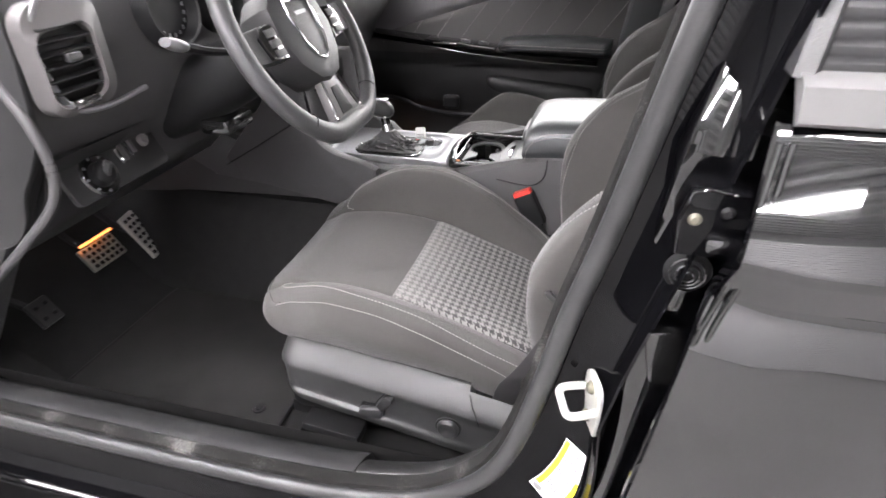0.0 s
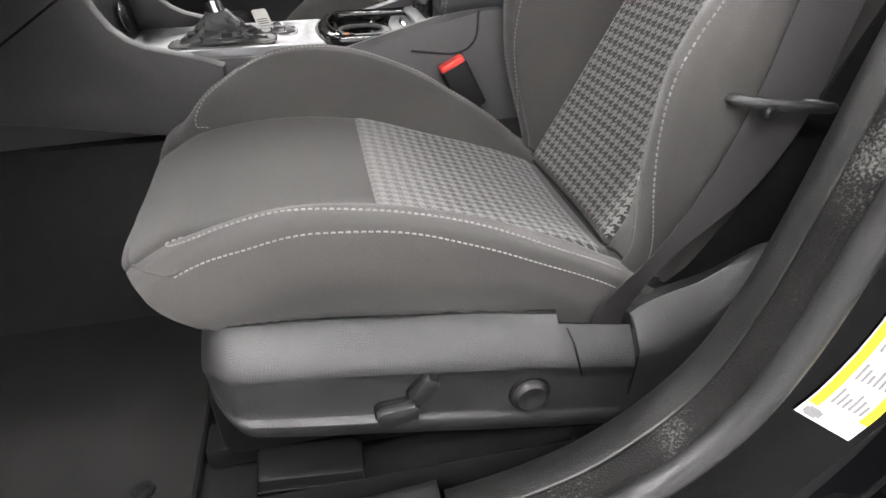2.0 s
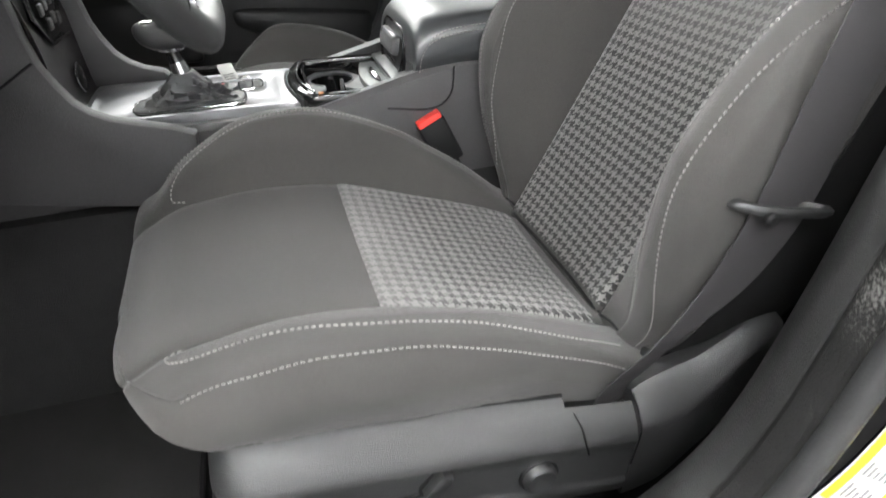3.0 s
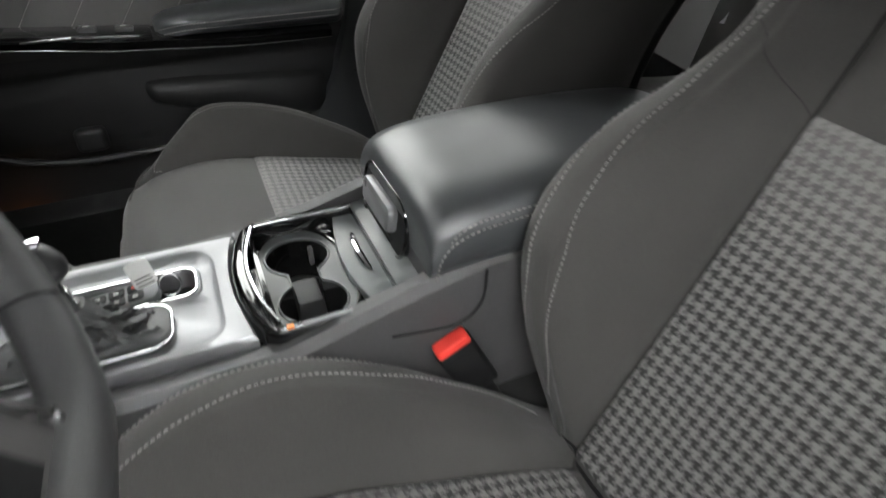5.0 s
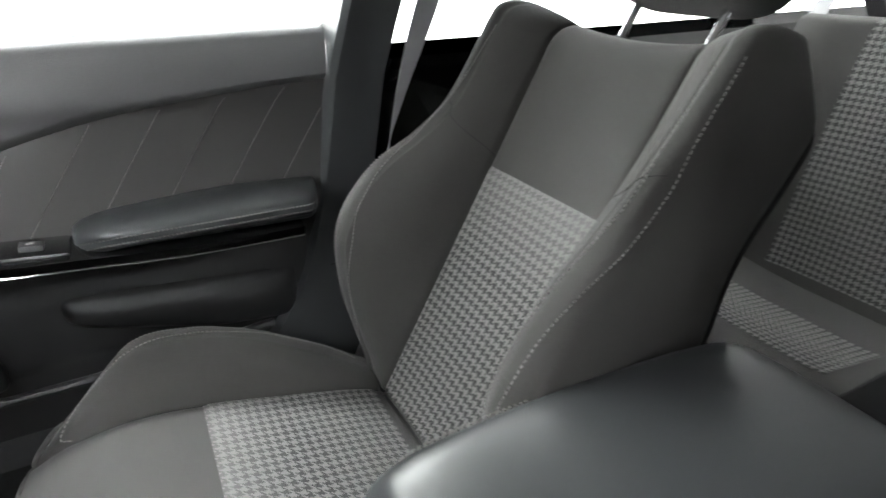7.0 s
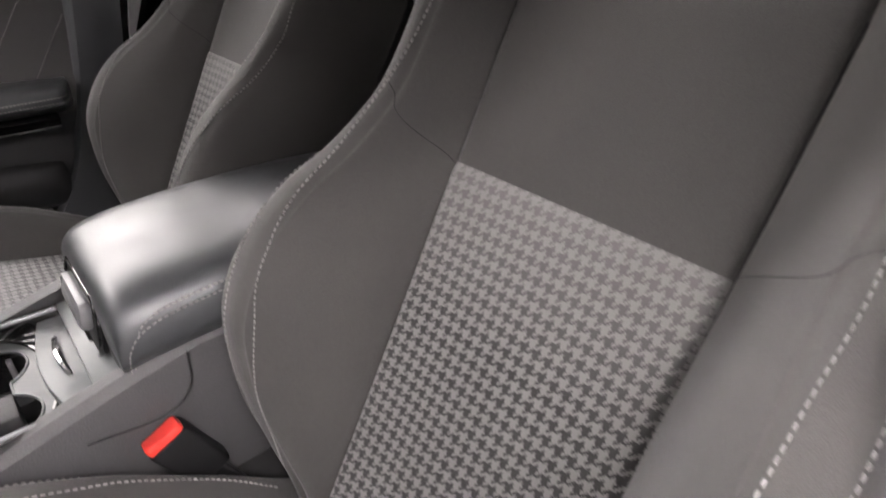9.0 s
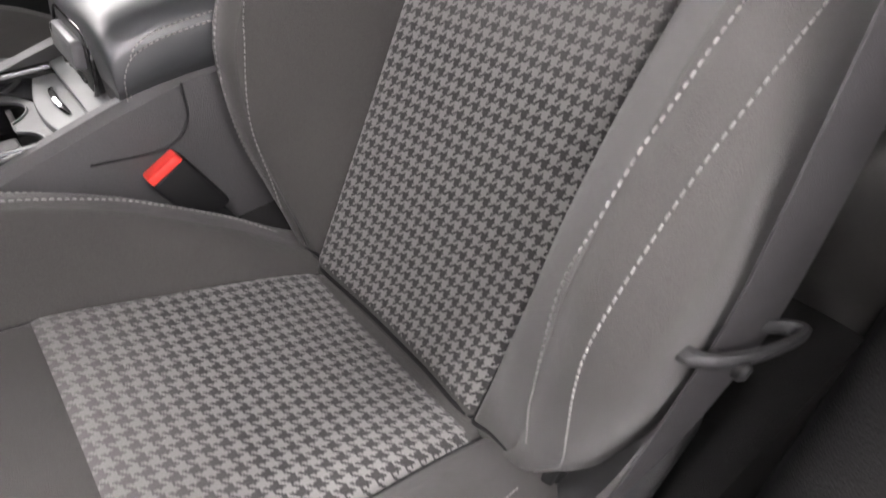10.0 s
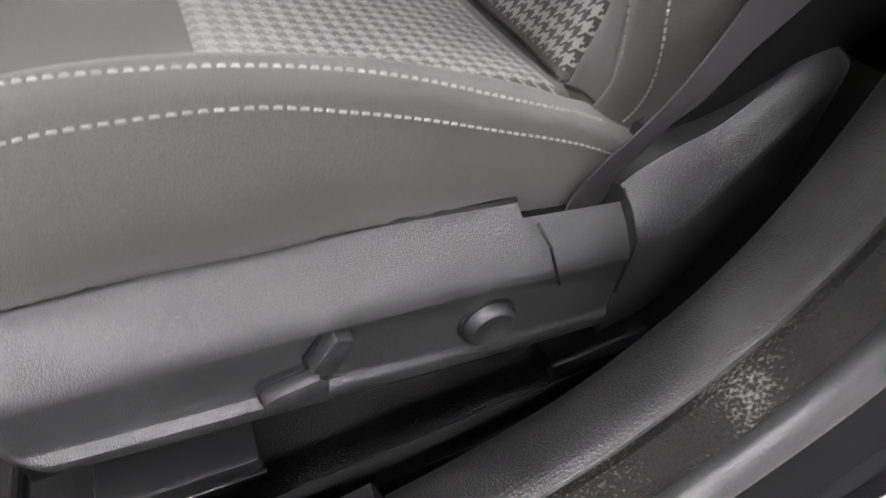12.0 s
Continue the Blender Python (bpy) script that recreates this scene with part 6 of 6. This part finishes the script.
# ---- dashboard ----
def dashboard():
    d = root("dashboard", (-0.6, 0, 0.8), "dark grey soft-touch dashboard with silver-edged vent", "dashboard")
    prof = ((-1.0, 1.06), (-0.7, 1.12), (-0.5, 1.13), (-0.42, 1.11), (-0.395, 1.07), (-0.395, 1.0), (-0.405, 0.92), (-0.43, 0.87), (-0.46, 0.83), (-0.48, 0.78), (-0.52, 0.74), (-0.62, 0.72), (-0.9, 0.72))
    pp = spline([(x, 0, z) for x, z in prof], 60)
    net("dash_shell", [[(p.x + 0.03 * (abs(y) / 0.72) ** 6 * -1, y, p.z) for p in pp] for y in [-0.73 + 1.46 * i / 30 for i in range(31)]], DASH, d)
    prism("end_cap", [(p.x, p.z) for p in pp], "y", -0.745, -0.732, PLASTIC_DEEP, d, r=0.004)
    tube("end_band", [(-0.46, -0.745, 1.04), (-0.43, -0.746, 0.985), (-0.409, -0.747, 0.952), (-0.396, -0.748, 0.92), (-0.39, -0.748, 0.885), (-0.395, -0.748, 0.85), (-0.422, -0.747, 0.81), (-0.49, -0.746, 0.75), (-0.6, -0.745, 0.66)], 0.0075, DASH, d, n=50, sides=10, label="dark band along the dashboard end")
    prism("kick_panel", [(-0.43, 0.9), (-0.46, 0.84), (-0.6, 0.645), (-0.7, 0.5), (-0.78, 0.43), (-1.06, 0.43), (-1.06, 0.95), (-0.6, 0.98)], "y", -0.744, -0.7, PLASTIC_DEEP, d, r=0.012)
    prism("knee_panel", [(-0.435, 0.868), (-0.46, 0.84), (-0.5, 0.755), (-0.56, 0.7), (-0.75, 0.64), (-0.75, 0.85)], "y", -0.7, -0.18, PLASTIC_DEEP, d, r=0.01)
    # vent
    m = pose(-0.37, -0.69, 1.004, 90, 0, 90) @ pose(0, 0, 0, 0, 0, 3)
    v = root("air_vent", (-0.39, -0.665, 0.995), "black slatted air vent in a satin silver bezel", "air vent")
    hole = rounded(-0.042, -0.047, 0.046, 0.046, 0.02)
    ctr = (0.004, 0.0)
    far_ring = ring_of(rounded(-0.05, -0.064, 0.074, 0.08, 0.03), ctr, 60)
    mid_ring = ring_of(hole, ctr, 60)
    lip = [(ctr[0] + (a - ctr[0]) * 1.08, ctr[1] + (b - ctr[1]) * 1.08) for a, b in mid_ring]
    bz = net("bezel", [[m @ Vector((a, b, q)) for a, b in rr] for rr, q in ((far_ring, -0.02), (far_ring, 0.002), (lip, 0.011), (mid_ring, 0.008), (mid_ring, -0.02))], TAUPE, v, wrap=True, label="satin taupe bezel")
    tube("bright_edge", [(-0.368, y, z) for y, z in ((-0.711, 1.085), (-0.732, 1.056), (-0.735, 1.027), (-0.729, 1.003), (-0.718, 0.97), (-0.702, 0.949), (-0.679, 0.94), (-0.65, 0.937))] + [(-0.376, -0.614, 0.934), (-0.388, -0.57, 0.933), (-0.398, -0.53, 0.932)], 0.0045, SILVER, bz, n=60, sides=8, label="bright satin edge")
    prism("vent_box", hole, "z", -0.021, -0.001, DARK, v, r=0.001, m=m)
    for k in range(6):
        y = -0.03 + 0.016 * k
        w = 0.043 if 0 < k < 5 else 0.038
        rbox("slat", m @ Vector((0, y, 0.006)), (0.012, 2 * w, 0.0025), DARK, v, r=0.0008, rot=(0, 20, 0))
    rbox("vent_tab", m @ Vector((0.002, 0.01, 0.012)), (0.012, 0.022, 0.012), PLASTIC, v, r=0.003)
    rbox("thumb_wheel", m @ Vector((0.004, -0.05, 0.005)), (0.012, 0.05, 0.014), CHROME, v, r=0.005)
    # lamp switch panel
    lp = root("light_switch", (-0.45, -0.58, 0.81), "black headlamp switch panel with rotary knob and dimmer wheels", "light switch")
    mm = pose(-0.452, -0.58, 0.815, 62, 0, 90)
    prism("panel", rounded(-0.105, -0.036, 0.105, 0.04, 0.012), "z", -0.006, 0.003, PLASTIC_DEEP, lp, r=0.002, m=mm)
    kn = mm @ pose(-0.04, -0.004, 0.002)
    lathe("bezel_ring", [(0, 0.002), (0.027, 0.002), (0.031, 0.005), (0.034, 0.002), (0.035, 0.0), (0, 0.0)], kn, PIANO, lp, sides=30)
    lathe("knob", [(0, 0.018), (0.015, 0.018), (0.019, 0.015), (0.021, 0.006), (0.022, 0.001), (0, 0.001)], kn, DARK, lp)
    rbox("knob_grip", kn @ Vector((0, 0, 0.02)), (0.012, 0.009, 0.034), PLASTIC, lp, r=0.003, rot=(0, 25, 0))
    rbox("knob_line", kn @ Vector((0.0, 0.012, 0.0245)), (0.002, 0.0025, 0.012), SILVER, lp, r=0, rot=(0, 28, 0))
    for k in range(7):
        a = radians(20 + 40 * k)
        prism("ring_mark", rounded(-0.002, -0.002, 0.002, 0.002, 0.001, 2), "z", 0.004, 0.0062, SILVER, lp, r=0.0003, m=kn @ pose(0.0285 * math.cos(a), 0.0285 * math.sin(a), 0))
    for k in range(4):
        prism("dimmer_wheel", rounded(0.008 + 0.0115 * k, -0.006 + 0.003 * k, 0.017 + 0.0115 * k, 0.022 + 0.003 * k, 0.002), "z", 0.001, 0.007, TAUPE if k % 2 else CHROME, lp, r=0.002, m=mm)
    lathe("button", [(0, 0.008), (0.008, 0.0085), (0.0105, 0.006), (0.012, 0.002), (0, 0.002)], mm @ pose(0.076, 0.016, 0.001), TAUPE, lp)
    # instrument cluster
    ic = root("instrument_cluster", (-0.4, -0.39, 1.05), "dark round instrument dials behind the wheel", "instrument cluster")
    for y in (-0.46, -0.32):
        lathe("dial", [(0.0, 0.0), (0.05, 0.0), (0.055, 0.02), (0.06, 0.02), (0.062, -0.01), (0, -0.01)], pose(-0.385, y, 1.04, 0, 80, 0), DARK, ic, sides=30)
        for k in range(16):
            a = math.tau * k / 20 - 0.6
            rbox("dial_mark", pose(-0.385, y, 1.04, 0, 80, 0) @ Vector((0.042 * math.cos(a), 0.042 * math.sin(a), 0.002)), (0.003, 0.003, 0.006), SILVER, ic, r=0)


dashboard()


def footwell_lamp():
    f = root("footwell_lamp", (-0.43, 0.8, 0.384), "small orange ambient lamp low on the passenger door", "lamp")
    rbox("lens", (-0.41, 0.762, 0.39), (0.08, 0.012, 0.012), glow("amber_lens", (1.0, 0.3, 0.06), 4.0), f, r=0.004)
    g = root("footwell_lamp", (-0.84, -0.33, 0.51), "thin orange ambient lamp above the brake pedal", "lamp")
    rbox("lens", (-0.83, -0.33, 0.497), (0.008, 0.1, 0.005), glow("amber_strip", (1.0, 0.32, 0.08), 2.0), g, r=0.002)


footwell_lamp()


def steering():
    w = root("steering_wheel", (-0.19, -0.39, 0.99), "black leather three-spoke steering wheel with chrome-edged hub", "steering wheel")
    m = pose(-0.19, -0.385, 0.995, 0, 62, 0) @ pose(0, 0, 0, 0, 0, 0)
    # ring: the wheel's own x runs down the wheel, y across
    rows = []
    R = 0.178
    for i in range(72):
        a = math.tau * i / 72
        flat = 0.167 / max(math.cos(a), 0.5)
        r0 = R if math.cos(a) < 0.6 else 0.5 * (R + flat - math.sqrt((R - flat) ** 2 + 0.00002))
        thick = 1.0 + 0.14 * max(0.0, math.cos(a)) ** 4
        row = []
        for k in range(14):
            b = math.tau * k / 14
            row.append(m @ Vector(((r0 + 0.0165 * thick * math.cos(b)) * math.cos(a), (r0 + 0.0165 * thick * math.cos(b)) * math.sin(a), 0.0145 * math.sin(b))))
        rows.append(row)
    rows.append(rows[0])
    net("rim", rows, LEATHER, w, wrap=True, label="black leather rim")
    prism("hub", [(-0.075, -0.05), (-0.08, 0.0), (-0.075, 0.05), (-0.05, 0.082), (0.0, 0.09), (0.05, 0.07), (0.082, 0.035), (0.088, 0.0), (0.082, -0.035), (0.05, -0.07), (0.0, -0.09), (-0.05, -0.082)], "z", -0.05, 0.018, PLASTIC_DEEP, w, r=0.016, m=m)
    em = [(-0.05, -0.034), (-0.05, 0.034), (-0.03, 0.04), (0.02, 0.034), (0.045, 0.016), (0.052, 0.0), (0.045, -0.016), (0.02, -0.034), (-0.03, -0.04)]
    tube("hub_ring", [m @ Vector((a, b, 0.019)) for a, b in em], 0.003, CHROME, w, closed=True, sides=8, label="chrome hub outline")
    rbox("badge_bar", m @ Vector((-0.028, 0, 0.0195)), (0.006, 0.036, 0.001), SILVER, w, r=0, rot=(0, 62, 0))
    for sg in (-1, 1):
        prism("spoke", [(-0.03, sg * 0.07), (0.03, sg * 0.07), (0.022, sg * 0.172), (-0.028, sg * 0.172)], "z", -0.02, 0.006, PLASTIC, w, r=0.005, m=m)
        pad = prism("control_pad", [(-0.028, sg * 0.085), (0.03, sg * 0.085), (0.024, sg * 0.128), (-0.012, sg * 0.135), (-0.026, sg * 0.12)], "z", 0.004, 0.012, PIANO, w, r=0.003, m=m)
        for k in range(3):
            rbox("button", m @ Vector((-0.014 + 0.016 * k, sg * 0.105, 0.013)), (0.012, 0.026, 0.005), PLASTIC_DEEP, pad, r=0.0015, rot=(0, 62, 0))
    for da in (-42, 42, -118, 118):
        a = radians(da)
        r0 = 0.178 if abs(da) > 50 else 0.175
        tube("rim_seam", [m @ Vector(((r0 + 0.0172 * math.cos(b)) * math.cos(a), (r0 + 0.0172 * math.cos(b)) * math.sin(a), 0.0152 * math.sin(b))) for b in [math.tau * k / 16 for k in range(16)]], 0.0009, DARK, w, closed=True, sides=5)
    prism("lower_spoke", [(0.078, -0.028), (0.078, 0.028), (0.12, 0.04), (0.158, 0.05), (0.158, -0.05), (0.12, -0.04)], "z", -0.014, 0.004, TAUPE, w, r=0.005, m=m, label="satin silver lower spoke")
    prism("spoke_window", [(0.098, -0.012), (0.098, 0.012), (0.146, 0.02), (0.146, -0.02)], "z", 0.0035, 0.0055, DARK, w, r=0.0006, m=m)
    tube("spoke_edge", [m @ Vector(q) for q in ((0.085, -0.03, 0.005), (0.125, -0.042, 0.006), (0.153, -0.046, 0.006), (0.158, 0.0, 0.006), (0.153, 0.046, 0.006), (0.125, 0.042, 0.006), (0.085, 0.03, 0.005))], 0.0022, CHROME, w, n=40, sides=6)
    # column and stalk
    c = root("steering_column", (-0.35, -0.385, 0.9), "black steering column shroud with stalk", "steering column")
    rows = []
    for x, z, r in ((-0.2, 0.985, 0.05), (-0.24, 0.97, 0.062), (-0.32, 0.93, 0.068), (-0.42, 0.88, 0.07), (-0.5, 0.84, 0.06)):
        rows.append([(x, -0.385 + r * math.cos(k * math.tau / 20), z + r * 0.95 * math.sin(k * math.tau / 20)) for k in range(20)])
    net("shroud", rows, DARK, c, wrap=True, caps=True)
    tube("stalk", [(-0.28, -0.43, 0.97), (-0.29, -0.5, 0.985), (-0.3, -0.545, 1.0)], lambda f: 0.008 + 0.004 * f, DARK, c, n=10, flat=0.7)
    tube("stalk_tip", [(-0.3, -0.54, 0.998), (-0.305, -0.575, 1.012)], lambda f: 0.009 + 0.007 * math.sin(math.pi * min(f, 0.94)) ** 0.5, SILVER, c, n=14, sides=18, flat=0.6)
    rbox("release_lever", (-0.36, -0.39, 0.835), (0.06, 0.09, 0.03), PIANO, c, r=0.01)


steering()


def pedals():
    for nm, at, size, rot, lb in (("brake_pedal", (-0.83, -0.325, 0.455), (0.012, 0.105, 0.062), (0, -38, 0), "steel brake pedal with rubber studs"), ("accelerator_pedal", (-0.82, -0.2, 0.44), (0.012, 0.05, 0.13), (8, -30, 0), "steel accelerator pedal with rubber studs"), ("foot_rest", (-0.77, -0.56, 0.45), (0.014, 0.05, 0.06), (0, -40, 0), "small black pedal with a bright edge")):
        p = root(nm, at, lb, "pedal")
        rbox("plate", at, size, ZINC if nm != "foot_rest" else RUBBER, p, rot=rot, r=0.003)
        m = pose(*at, *rot)
        ny, nz = (6, 4) if nm == "brake_pedal" else (3, 7) if nm == "accelerator_pedal" else (2, 2)
        for i in range(ny):
            for j in range(nz):
                q = m @ Vector((0.007, size[1] * ((i + 0.5) / ny - 0.5) * 0.92, size[2] * ((j + 0.5) / nz - 0.5) * 0.92))
                rbox("stud", q, (0.006, 0.009, 0.009), DARK, p, rot=rot, r=0.002)
        tube("arm", [m @ Vector((-0.005, 0, 0)), m @ Vector((-0.06, 0, 0.08)), m @ Vector((-0.08, 0, 0.25))], 0.008, DARK, p, n=8)


pedals()
